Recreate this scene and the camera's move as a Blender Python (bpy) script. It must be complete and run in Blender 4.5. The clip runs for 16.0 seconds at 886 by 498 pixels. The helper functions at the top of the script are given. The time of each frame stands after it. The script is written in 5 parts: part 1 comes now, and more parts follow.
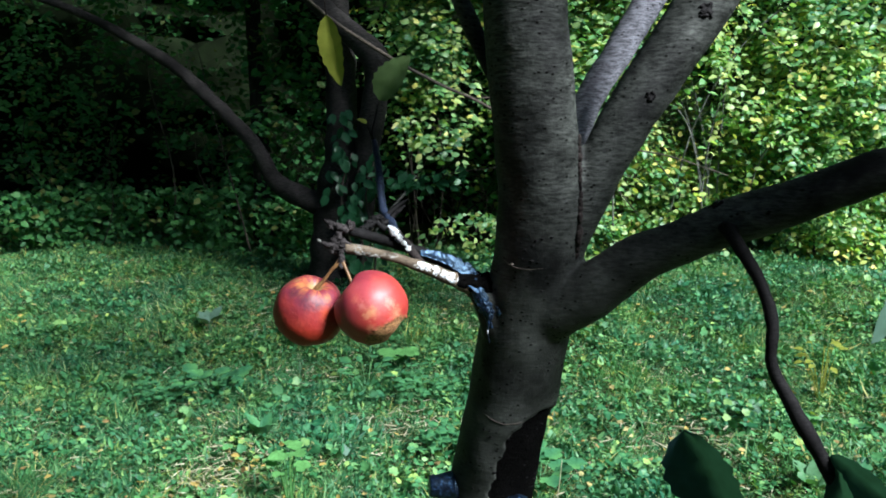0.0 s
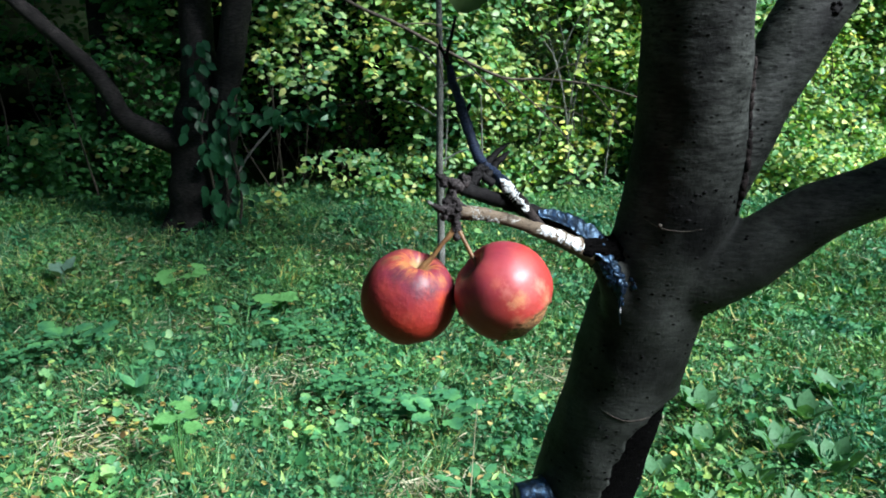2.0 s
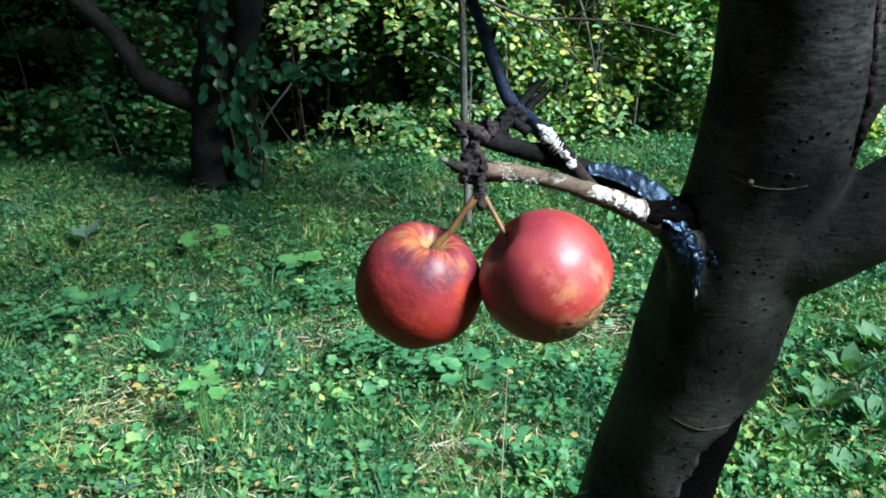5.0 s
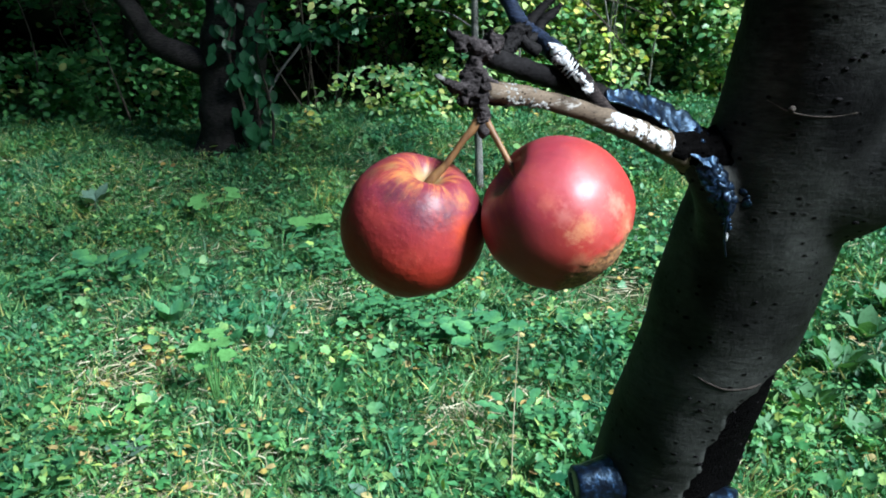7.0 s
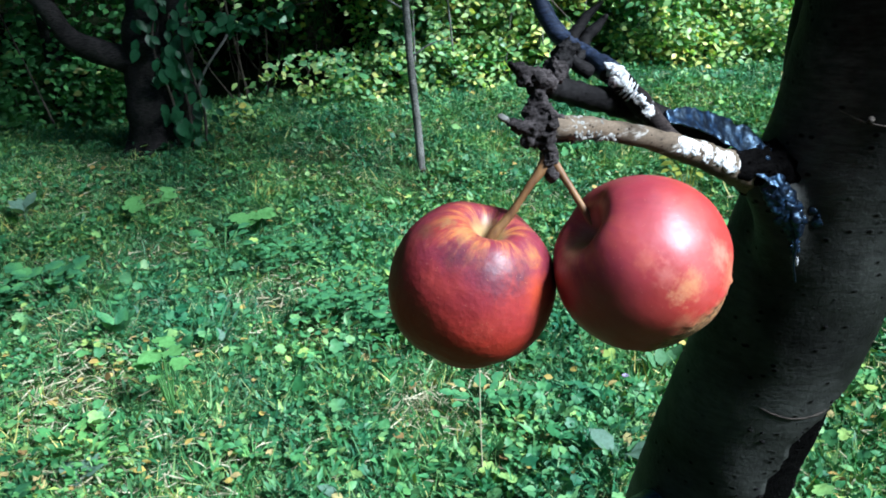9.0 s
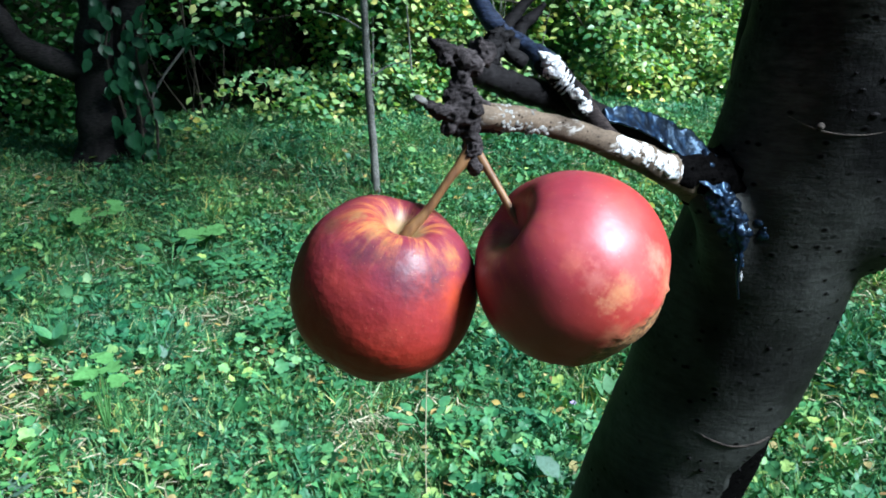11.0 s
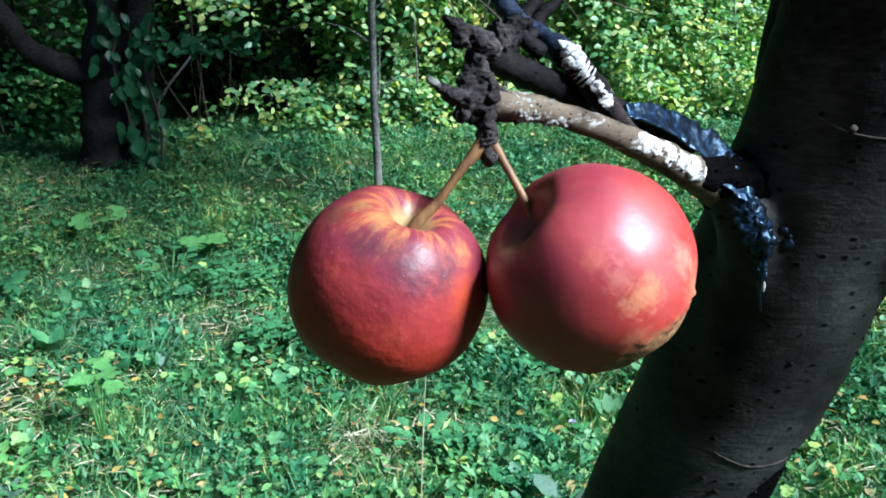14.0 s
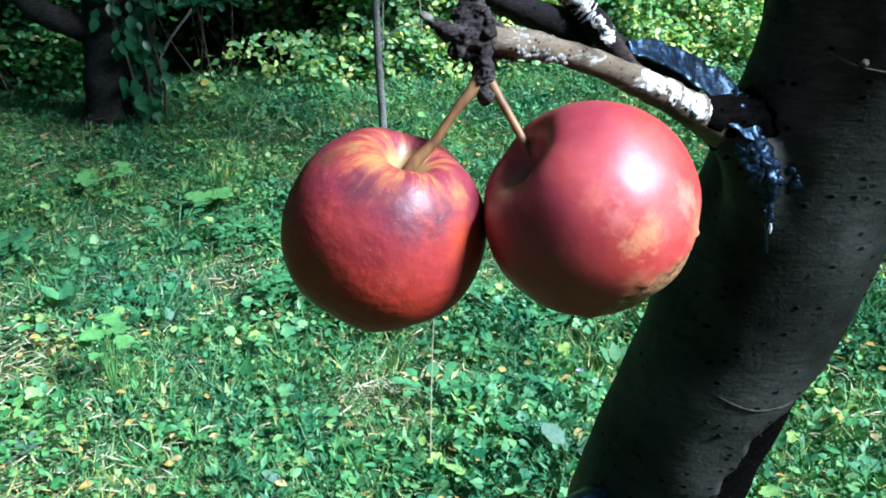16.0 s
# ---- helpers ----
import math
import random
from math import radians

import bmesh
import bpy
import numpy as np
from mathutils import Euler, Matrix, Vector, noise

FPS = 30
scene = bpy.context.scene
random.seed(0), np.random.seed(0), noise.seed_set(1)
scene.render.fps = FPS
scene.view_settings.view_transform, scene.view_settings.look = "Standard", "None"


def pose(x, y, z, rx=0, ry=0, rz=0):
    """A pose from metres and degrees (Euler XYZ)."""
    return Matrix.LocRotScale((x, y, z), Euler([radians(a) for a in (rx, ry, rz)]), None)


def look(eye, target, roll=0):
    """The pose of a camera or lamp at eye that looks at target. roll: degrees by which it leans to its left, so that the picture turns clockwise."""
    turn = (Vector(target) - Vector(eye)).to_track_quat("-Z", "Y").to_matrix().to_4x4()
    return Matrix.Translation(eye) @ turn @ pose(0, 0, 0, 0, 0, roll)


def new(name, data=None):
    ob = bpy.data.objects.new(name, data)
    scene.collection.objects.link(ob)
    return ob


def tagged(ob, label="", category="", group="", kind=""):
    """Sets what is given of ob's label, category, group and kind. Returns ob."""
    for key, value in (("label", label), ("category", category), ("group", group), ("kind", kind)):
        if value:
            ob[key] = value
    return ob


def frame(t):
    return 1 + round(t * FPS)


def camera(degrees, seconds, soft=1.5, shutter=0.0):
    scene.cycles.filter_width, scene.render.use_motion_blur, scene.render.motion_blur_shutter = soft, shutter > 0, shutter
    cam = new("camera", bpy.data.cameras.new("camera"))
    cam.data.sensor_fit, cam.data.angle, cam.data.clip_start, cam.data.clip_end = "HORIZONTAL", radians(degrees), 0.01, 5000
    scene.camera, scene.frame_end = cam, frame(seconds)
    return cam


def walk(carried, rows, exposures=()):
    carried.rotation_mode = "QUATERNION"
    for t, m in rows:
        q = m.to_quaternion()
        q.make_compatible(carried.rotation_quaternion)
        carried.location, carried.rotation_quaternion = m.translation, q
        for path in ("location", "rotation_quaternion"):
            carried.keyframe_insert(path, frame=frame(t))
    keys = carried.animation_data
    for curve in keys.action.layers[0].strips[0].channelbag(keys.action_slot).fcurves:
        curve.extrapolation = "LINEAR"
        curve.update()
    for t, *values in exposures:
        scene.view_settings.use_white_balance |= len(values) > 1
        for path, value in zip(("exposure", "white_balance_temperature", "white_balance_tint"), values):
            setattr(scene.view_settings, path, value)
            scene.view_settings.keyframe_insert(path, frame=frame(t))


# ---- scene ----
cam = camera(55.0, 16.0, soft=1.8)
PATH = [
    (0.0, look((0.2710, -0.6692, 1.8639), (-0.0023, 1.2905, 1.5724), -0.29)),
    (0.5, look((0.1750, -0.5741, 1.8628), (0.0135, 1.3912, 1.5288), 0.37)),
    (1.0, look((0.0991, -0.5237, 1.8725), (0.0453, 1.4415, 1.5049), 0.60)),
    (1.5, look((0.0535, -0.5061, 1.8590), (0.0597, 1.4516, 1.4499), -1.15)),
    (2.0, look((0.0445, -0.4867, 1.8544), (0.1215, 1.4624, 1.4126), -0.18)),
    (2.5, look((0.0516, -0.4575, 1.8545), (0.0665, 1.4978, 1.4342), -0.97)),
    (3.0, look((0.0639, -0.3983, 1.8476), (0.0636, 1.5581, 1.4320), -3.29)),
    (3.5, look((0.0602, -0.3677, 1.8384), (0.0728, 1.5751, 1.3637), -3.21)),
    (4.0, look((0.0539, -0.3563, 1.8336), (0.0686, 1.5761, 1.3184), -2.42)),
    (4.5, look((0.0532, -0.3501, 1.8336), (0.0707, 1.5781, 1.3030), -1.87)),
    (6.8, look((0.0595, -0.3017, 1.8051), (0.0312, 1.6005, 1.1878), -2.53)),
    (7.0, look((0.0602, -0.2958, 1.8037), (0.0391, 1.6042, 1.1796), -2.23)),
    (7.5, look((0.0673, -0.2805, 1.8135), (0.0426, 1.6328, 1.2315), -3.12)),
    (8.0, look((0.0714, -0.2491, 1.8057), (0.0022, 1.6613, 1.2178), -4.18)),
    (8.5, look((0.0375, -0.2261, 1.8193), (0.0678, 1.6778, 1.2076), -4.82)),
    (9.0, look((0.0145, -0.2349, 1.8211), (0.1290, 1.6439, 1.1451), -4.92)),
    (9.5, look((0.0273, -0.2376, 1.8185), (0.1668, 1.6391, 1.1414), -4.75)),
    (9.7, look((0.0317, -0.2328, 1.8160), (0.1779, 1.6406, 1.1311), -4.67)),
    (11.8, look((0.0293, -0.2056, 1.7971), (0.2716, 1.7001, 1.2405), -0.88)),
    (12.0, look((0.0289, -0.2063, 1.8001), (0.2571, 1.7048, 1.2564), -0.91)),
    (12.5, look((0.0301, -0.1981, 1.7925), (0.2690, 1.7045, 1.2240), -0.50)),
    (13.0, look((0.0267, -0.1949, 1.7900), (0.2688, 1.7068, 1.2199), -0.18)),
    (13.5, look((0.0279, -0.1930, 1.7874), (0.2660, 1.7055, 1.2054), -0.11)),
    (14.0, look((0.0301, -0.1913, 1.7887), (0.2549, 1.7051, 1.1943), -0.66)),
    (14.5, look((0.0313, -0.1867, 1.7914), (0.2539, 1.6970, 1.1573), -1.01)),
    (15.0, look((0.0406, -0.1835, 1.7875), (0.2675, 1.6920, 1.1308), -1.93)),
    (15.5, look((0.0416, -0.1827, 1.7827), (0.2591, 1.6801, 1.0877), -2.20)),
    (16.0, look((0.0339, -0.1863, 1.7838), (0.2357, 1.6764, 1.0842), -1.56)),
]
walk(cam, PATH, [(0.0, 1.47, 5900, 10), (4.5, 1.47, 5800, 10), (7.0, 1.50, 5680, 10), (8.5, 1.56, 5550, 10), (9.5, 1.53, 5450, 10), (12.0, 1.60, 5480, 10), (14.5, 1.63, 5400, 10), (16.0, 1.82, 5320, 10)])

# ---- light ----
SUN_TO = Vector((0.61, -0.425, 0.67)).normalized()
world = bpy.data.worlds.new("sky")
scene.world = world
world.use_nodes = True
wn = world.node_tree
sky = wn.nodes.new("ShaderNodeTexSky")
sky.sky_type = "NISHITA"
sky.sun_disc = False
sky.sun_elevation = math.asin(SUN_TO.z)
sky.sun_rotation = math.atan2(SUN_TO.x, SUN_TO.y)
wn.links.new(sky.outputs[0], wn.nodes["Background"].inputs[0])
wn.nodes["Background"].inputs[1].default_value = 0.030
sun_data = bpy.data.lights.new("sun", "SUN")
sun_data.energy, sun_data.angle, sun_data.color = 5.0, radians(14.0), (1.0, 0.985, 0.96)
sun = new("sun", sun_data)
sun.matrix_world = look(SUN_TO * 40, (0, 0, 0))


# ---- materials ----
def material(name):
    m = bpy.data.materials.new(name)
    m.use_nodes = True
    nt = m.node_tree
    return m, nt, nt.nodes["Principled BSDF"]


def node(nt, kind, **values):
    n = nt.nodes.new(kind)
    for key, value in values.items():
        n.inputs[key.replace("_", " ")].default_value = value
    return n


def coords(nt, scale=(1, 1, 1), source="Object"):
    tc = nt.nodes.new("ShaderNodeTexCoord")
    mp = nt.nodes.new("ShaderNodeMapping")
    mp.inputs["Scale"].default_value = scale
    nt.links.new(tc.outputs[source], mp.inputs[0])
    return mp.outputs[0]


def noise_tex(nt, vec, scale, detail=6, rough=0.6, out="Fac"):
    n = node(nt, "ShaderNodeTexNoise", Scale=scale, Detail=detail, Roughness=rough)
    nt.links.new(vec, n.inputs["Vector"])
    return n.outputs[out]


def ramp(nt, fac, stops):
    r = nt.nodes.new("ShaderNodeValToRGB")
    el = r.color_ramp.elements
    while len(el) < len(stops):
        el.new(0.5)
    for e, (p, c) in zip(el, stops):
        e.position, e.color = p, (*c, 1) if len(c) == 3 else c
    nt.links.new(fac, r.inputs[0])
    return r.outputs[0]


def mix(nt, fac, a, b, blend="MIX"):
    n = nt.nodes.new("ShaderNodeMix")
    n.data_type, n.blend_type = "RGBA", blend
    for sock, v in ((n.inputs[0], fac), (n.inputs[6], a), (n.inputs[7], b)):
        if hasattr(v, "is_linked"):
            nt.links.new(v, sock)
        else:
            sock.default_value = v if isinstance(v, float) else (*v, 1)
    return n.outputs[2]


def bump(nt, bsdf, height, strength, distance):
    b = node(nt, "ShaderNodeBump", Strength=strength, Distance=distance)
    nt.links.new(height, b.inputs["Height"])
    nt.links.new(b.outputs[0], bsdf.inputs["Normal"])


def bark_material(name, dark, light, scale=1.0, rough=0.75, depth=0.0015, pale=None, spec=0.2, rings_from=None):
    """Smooth bark with fine level streaks, specks and patches."""
    m, nt, b = material(name)
    streak = noise_tex(nt, coords(nt, (95 * scale, 95 * scale, 400 * scale)), 1.0, 5, 0.7)
    patch = noise_tex(nt, coords(nt), 11 * scale, 5, 0.6)
    base = mix(nt, ramp(nt, patch, [(0.35, (0, 0, 0)), (0.68, (1, 1, 1))]), dark, light)
    rings = 1.0
    if rings_from:
        sep = nt.nodes.new("ShaderNodeSeparateXYZ")
        nt.links.new(coords(nt), sep.inputs[0])
        up = nt.nodes.new("ShaderNodeMapRange")
        up.inputs["From Min"].default_value, up.inputs["From Max"].default_value = rings_from, rings_from + 0.08
        up.inputs["To Min"].default_value = 0.35
        nt.links.new(sep.outputs[2], up.inputs["Value"])
        rings = up.outputs[0]
    col = mix(nt, rings, base, ramp(nt, streak, [(0.38, (0.36, 0.36, 0.36)), (0.50, (0.95, 0.95, 0.95)), (0.66, (1.7, 1.7, 1.7))]), "MULTIPLY")
    vor = node(nt, "ShaderNodeTexVoronoi", Scale=1.0)
    nt.links.new(coords(nt, (110 * scale, 110 * scale, 170 * scale)), vor.inputs["Vector"])
    spot = ramp(nt, vor.outputs["Distance"], [(0.10, (0.12, 0.11, 0.10)), (0.22, (1, 1, 1))])
    where = ramp(nt, noise_tex(nt, coords(nt), 26 * scale, 2), [(0.42, (1, 1, 1)), (0.50, (0, 0, 0))])
    spots = mix(nt, where, spot, (1.0, 1.0, 1.0))
    col = mix(nt, 1.0, col, spots, "MULTIPLY")
    if pale:
        spotty = ramp(nt, noise_tex(nt, coords(nt, (30, 30, 90)), 2.4, 6, 0.7), [(0.58, (0, 0, 0)), (0.68, (1, 1, 1))])
        col = mix(nt, spotty, col, pale)
    nt.links.new(col, b.inputs["Base Color"])
    b.inputs["Roughness"].default_value = rough
    shine = nt.nodes.new("ShaderNodeMath")
    shine.operation = "MULTIPLY"
    shine.inputs[1].default_value = spec
    nt.links.new(spots, shine.inputs[0])
    nt.links.new(shine.outputs[0], b.inputs["Specular IOR Level"])
    grit = noise_tex(nt, coords(nt), 330 * scale, 4, 0.7)
    proud = mix(nt, where, ramp(nt, vor.outputs["Distance"], [(0.10, (1, 1, 1)), (0.26, (0, 0, 0))]), (0.0, 0.0, 0.0))
    height = mix(nt, 0.22, mix(nt, 0.5, streak, grit), proud)
    bump(nt, b, height, 1.0, depth)
    return m


def leaf_material(name, colours, yellow=None, share=0.0, gloss=0.45, through_light=0.35, sheen=0.22, patches=()):
    """Leaves whose colour varies from leaf to leaf, and a little along each."""
    m, nt, b = material(name)
    geo = nt.nodes.new("ShaderNodeNewGeometry")
    rnd = geo.outputs["Random Per Island"]
    n = len(colours)
    col = ramp(nt, rnd, [((i + 0.5) / n, c) for i, c in enumerate(colours)])
    if yellow:
        pick = nt.nodes.new("ShaderNodeMath")
        pick.operation = "MULTIPLY"
        pick.inputs[1].default_value = 53.7
        nt.links.new(rnd, pick.inputs[0])
        frac = nt.nodes.new("ShaderNodeMath")
        frac.operation = "FRACT"
        nt.links.new(pick.outputs[0], frac.inputs[0])
        col = mix(nt, ramp(nt, frac.outputs[0], [(share, (1, 1, 1)), (share + 0.02, (0, 0, 0))]), col, yellow)
    mottle = noise_tex(nt, coords(nt), 60, 3, 0.6)
    col = mix(nt, 1.0, col, ramp(nt, mottle, [(0.3, (0.65, 0.68, 0.6)), (0.7, (1.0, 1.0, 1.0))]), "MULTIPLY")
    for size, low, high in patches:
        wide = noise_tex(nt, coords(nt), size, 3, 0.6)
        col = mix(nt, 1.0, col, ramp(nt, wide, [(0.36, low), (0.64, high)]), "MULTIPLY")
    nt.links.new(col, b.inputs["Base Color"])
    b.inputs["Roughness"].default_value = gloss
    b.inputs["Specular IOR Level"].default_value = sheen
    tr = nt.nodes.new("ShaderNodeBsdfTranslucent")
    nt.links.new(mix(nt, 1.0, col, (1.0, 1.15, 0.45), "MULTIPLY"), tr.inputs[0])
    ms = nt.nodes.new("ShaderNodeMixShader")
    ms.inputs[0].default_value = through_light
    nt.links.new(b.outputs[0], ms.inputs[1])
    nt.links.new(tr.outputs[0], ms.inputs[2])
    nt.links.new(ms.outputs[0], nt.nodes["Material Output"].inputs[0])
    return m


def ground_material():
    m, nt, b = material("meadow_soil")
    big = noise_tex(nt, coords(nt), 1.3, 4)
    fine = noise_tex(nt, coords(nt), 45, 6, 0.7)
    col = mix(nt, ramp(nt, big, [(0.4, (0, 0, 0)), (0.62, (1, 1, 1))]), (0.030, 0.060, 0.018), (0.060, 0.070, 0.030))
    col = mix(nt, 1.0, col, ramp(nt, fine, [(0.3, (0.35, 0.35, 0.35)), (0.7, (1.2, 1.2, 1.1))]), "MULTIPLY")
    nt.links.new(col, b.inputs["Base Color"])
    b.inputs["Roughness"].default_value = 0.95
    b.inputs["Specular IOR Level"].default_value = 0.1
    bump(nt, b, fine, 1.0, 0.02)
    return m


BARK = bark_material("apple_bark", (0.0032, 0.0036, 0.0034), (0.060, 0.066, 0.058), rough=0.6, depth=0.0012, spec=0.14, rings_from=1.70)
# Paler, bluish bark colour that stands in for sky light on one limb.
BARK_SKYLIT = bark_material("skylit_limb_bark", (0.075, 0.077, 0.088), (0.15, 0.152, 0.172))
BARK_TAN = bark_material("lichen_bark", (0.042, 0.032, 0.021), (0.150, 0.118, 0.080), 2.5, 0.75, 0.0005, pale=(0.28, 0.28, 0.25), rings_from=50)
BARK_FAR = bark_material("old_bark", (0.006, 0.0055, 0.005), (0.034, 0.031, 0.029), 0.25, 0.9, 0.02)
BARK_VINE = bark_material("vine_bark", (0.022, 0.019, 0.015), (0.080, 0.068, 0.052), 0.6, 0.9, 0.004)
BARK_POLE = bark_material("grey_sapling_bark", (0.075, 0.078, 0.070), (0.20, 0.205, 0.185), 0.6, 0.8, 0.003)
SOIL = ground_material()
MEADOW_PATCHES = ((1.1, (0.66, 0.82, 0.90), (1.50, 1.25, 0.95)), (5.0, (0.62, 0.72, 0.78), (1.30, 1.22, 1.05)))
GRASS = leaf_material("grass_blades", [(0.043, 0.162, 0.065), (0.077, 0.242, 0.096), (0.052, 0.188, 0.085), (0.145, 0.287, 0.125)], (0.40, 0.42, 0.18), 0.09, gloss=0.5, sheen=0.28, through_light=0.22, patches=MEADOW_PATCHES)
HERB = leaf_material("herb_leaves", [(0.027, 0.124, 0.052), (0.045, 0.182, 0.085), (0.093, 0.274, 0.119), (0.038, 0.155, 0.081), (0.156, 0.337, 0.147)], (0.23, 0.38, 0.13), 0.06, gloss=0.5, sheen=0.28, through_light=0.22, patches=MEADOW_PATCHES)
HERB_PALE = leaf_material("pale_herb_leaves", [(0.107, 0.287, 0.087), (0.137, 0.343, 0.107), (0.117, 0.309, 0.098)], gloss=0.6, sheen=0.12)
HERB_BLUE = leaf_material("grey_green_leaves", [(0.10, 0.19, 0.14), (0.14, 0.24, 0.18)], gloss=0.6)
LITTER = leaf_material("fallen_leaves", [(0.42, 0.33, 0.09), (0.36, 0.25, 0.08), (0.45, 0.40, 0.18), (0.26, 0.17, 0.07)], gloss=0.6, through_light=0.2)
STRAW = leaf_material("dry_straw", [(0.44, 0.41, 0.28), (0.34, 0.31, 0.20), (0.55, 0.52, 0.38)], gloss=0.6, through_light=0.2)
DOCK = leaf_material("dock_leaves", [(0.060, 0.170, 0.072), (0.093, 0.221, 0.106), (0.120, 0.264, 0.125)], gloss=0.55, sheen=0.15)
PETAL = leaf_material("lilac_petals", [(0.42, 0.36, 0.62), (0.50, 0.45, 0.68)], through_light=0.3)
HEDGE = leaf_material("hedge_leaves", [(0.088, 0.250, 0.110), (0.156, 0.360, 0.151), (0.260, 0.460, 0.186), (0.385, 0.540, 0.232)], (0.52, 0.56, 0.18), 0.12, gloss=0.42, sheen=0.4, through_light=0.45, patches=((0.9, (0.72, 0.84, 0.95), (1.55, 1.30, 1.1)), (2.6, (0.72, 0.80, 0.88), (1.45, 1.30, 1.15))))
# Hedge leaves again, with shade put into darker greens.
HEDGE_SHADED = leaf_material("shade_leaves", [(0.043, 0.161, 0.054), (0.067, 0.222, 0.068), (0.106, 0.298, 0.086)], (0.22, 0.26, 0.08), 0.06, gloss=0.5)
IVY = leaf_material("ivy_leaves", [(0.016, 0.075, 0.032), (0.022, 0.095, 0.040), (0.036, 0.125, 0.05)], gloss=0.35, through_light=0.15)
APPLE_LEAF = leaf_material("apple_leaf_green", [(0.10, 0.16, 0.06), (0.12, 0.19, 0.07)], through_light=0.3)


BARK_TWIG = bark_material("spur_bark", (0.004, 0.0035, 0.0034), (0.042, 0.034, 0.031), 2.5, 0.8, 0.0012, spec=0.1)
BARK_KNOB = bark_material("knob_bark", (0.005, 0.0047, 0.0048), (0.050, 0.044, 0.043), 3.0, 0.85, 0.0010, spec=0.1)
BARK_DARK = bark_material("dark_twig_bark", (0.004, 0.0038, 0.0038), (0.012, 0.0115, 0.0115), 2.5, 0.7, 0.0008, spec=0.1)
BARK_BLUE = bark_material("painted_twig_bark", (0.007, 0.011, 0.022), (0.028, 0.041, 0.076), 2.5, 0.5, 0.0008)
BARK_EDGE = bark_material("torn_bark_edge", (0.03, 0.026, 0.022), (0.085, 0.075, 0.06), 2.5, 0.8, 0.0006)


def paint_material(name, rough):
    m, nt, b = material(name)
    sheen_fleck = noise_tex(nt, coords(nt), 210, 5, 0.7)
    # Bluish base and pale flecks put the paint's sky sheen into its colour.
    col = ramp(nt, sheen_fleck, [(0.46, (0.003, 0.004, 0.007)), (0.56, (0.006, 0.013, 0.030)), (0.68, (0.035, 0.080, 0.15))])
    nt.links.new(col, b.inputs["Base Color"])
    b.inputs["Roughness"].default_value = rough
    b.inputs["Specular IOR Level"].default_value = 0.6
    b.inputs["Specular Tint"].default_value = (0.42, 0.70, 1.0, 1)
    bump(nt, b, noise_tex(nt, coords(nt), 240, 4, 0.55), 1.0, 0.0008)
    return m


PAINT = paint_material("black_wound_paint", 0.33)
# Near-black colour that stands in for shade in the hollow and under the spur.
SHADE_BLACK = bark_material("hollow_shade", (0.0012, 0.0012, 0.0012), (0.0035, 0.0034, 0.0033), 1.5, 0.95, 0.003, spec=0.03)


def lichen_material():
    m, nt, b = material("white_lichen")
    col = ramp(nt, noise_tex(nt, coords(nt), 420, 5, 0.7), [(0.36, (0.16, 0.16, 0.15)), (0.52, (0.50, 0.54, 0.55)), (0.7, (0.74, 0.78, 0.78))])
    nt.links.new(col, b.inputs["Base Color"])
    b.inputs["Roughness"].default_value = 0.9
    bump(nt, b, noise_tex(nt, coords(nt), 600, 5, 0.7), 1.0, 0.001)
    return m


LICHEN = lichen_material()


def crusted(base, name, spots):
    """A bark with crusts of white lichen round the given places (metres)."""
    m = base.copy()
    m.name = name
    nt = m.node_tree
    b = nt.nodes["Principled BSDF"]
    col = b.inputs["Base Color"].links[0].from_socket
    vec = coords(nt, (60, 60, 60))
    white = ramp(nt, noise_tex(nt, coords(nt), 420, 5, 0.7), [(0.34, (0.26, 0.25, 0.21)), (0.5, (0.60, 0.62, 0.60)), (0.7, (0.78, 0.80, 0.78))])
    for x, y, z, r in spots:
        d = nt.nodes.new("ShaderNodeVectorMath")
        d.operation = "DISTANCE"
        nt.links.new(vec, d.inputs[0])
        d.inputs[1].default_value = (60 * x, 60 * y, 60 * z)
        add = nt.nodes.new("ShaderNodeMath")
        add.operation = "MULTIPLY_ADD"
        nt.links.new(noise_tex(nt, vec, 3.4, 6, 0.78), add.inputs[0])
        add.inputs[1].default_value = 1.3
        nt.links.new(d.outputs["Value"], add.inputs[2])
        col = mix(nt, ramp(nt, add.outputs[0], [(min(0.98, r * 0.8 + 0.62), (1, 1, 1)), (min(1.0, r * 0.8 + 0.67), (0, 0, 0))]), col, white)
    nt.links.new(col, b.inputs["Base Color"])
    return m


SPUR_SKIN = crusted(BARK_TAN, "crusted_spur_bark", [(0.143, 0.109, 1.7335, 0.26), (0.150, 0.113, 1.7310, 0.30), (0.157, 0.1175, 1.7280, 0.32), (0.163, 0.122, 1.7225, 0.32), (0.169, 0.126, 1.7190, 0.30), (0.175, 0.130, 1.7150, 0.28)])
TWIG_SKIN = crusted(BARK_TWIG, "crusted_twig_bark", [(0.1143, 0.1135, 1.7640, 0.32), (0.119, 0.1150, 1.7585, 0.10), (0.1235, 0.1155, 1.7530, 0.12), (0.129, 0.1168, 1.7465, 0.16)])
APPLE_DARK = leaf_material("dark_apple_leaf", [(0.020, 0.060, 0.066), (0.028, 0.072, 0.078)], gloss=0.7, through_light=0.35)
APPLE_YELLOW = leaf_material("yellowing_apple_leaf", [(0.30, 0.32, 0.05), (0.22, 0.26, 0.05)], through_light=0.35)


# ---- building helpers ----
def to_mesh(bm, name, mat, smooth=True):
    me = bpy.data.meshes.new(name)
    bm.to_mesh(me)
    bm.free()
    me.materials.append(mat)
    if smooth:
        me.polygons.foreach_set("use_smooth", [True] * len(me.polygons))
    return me


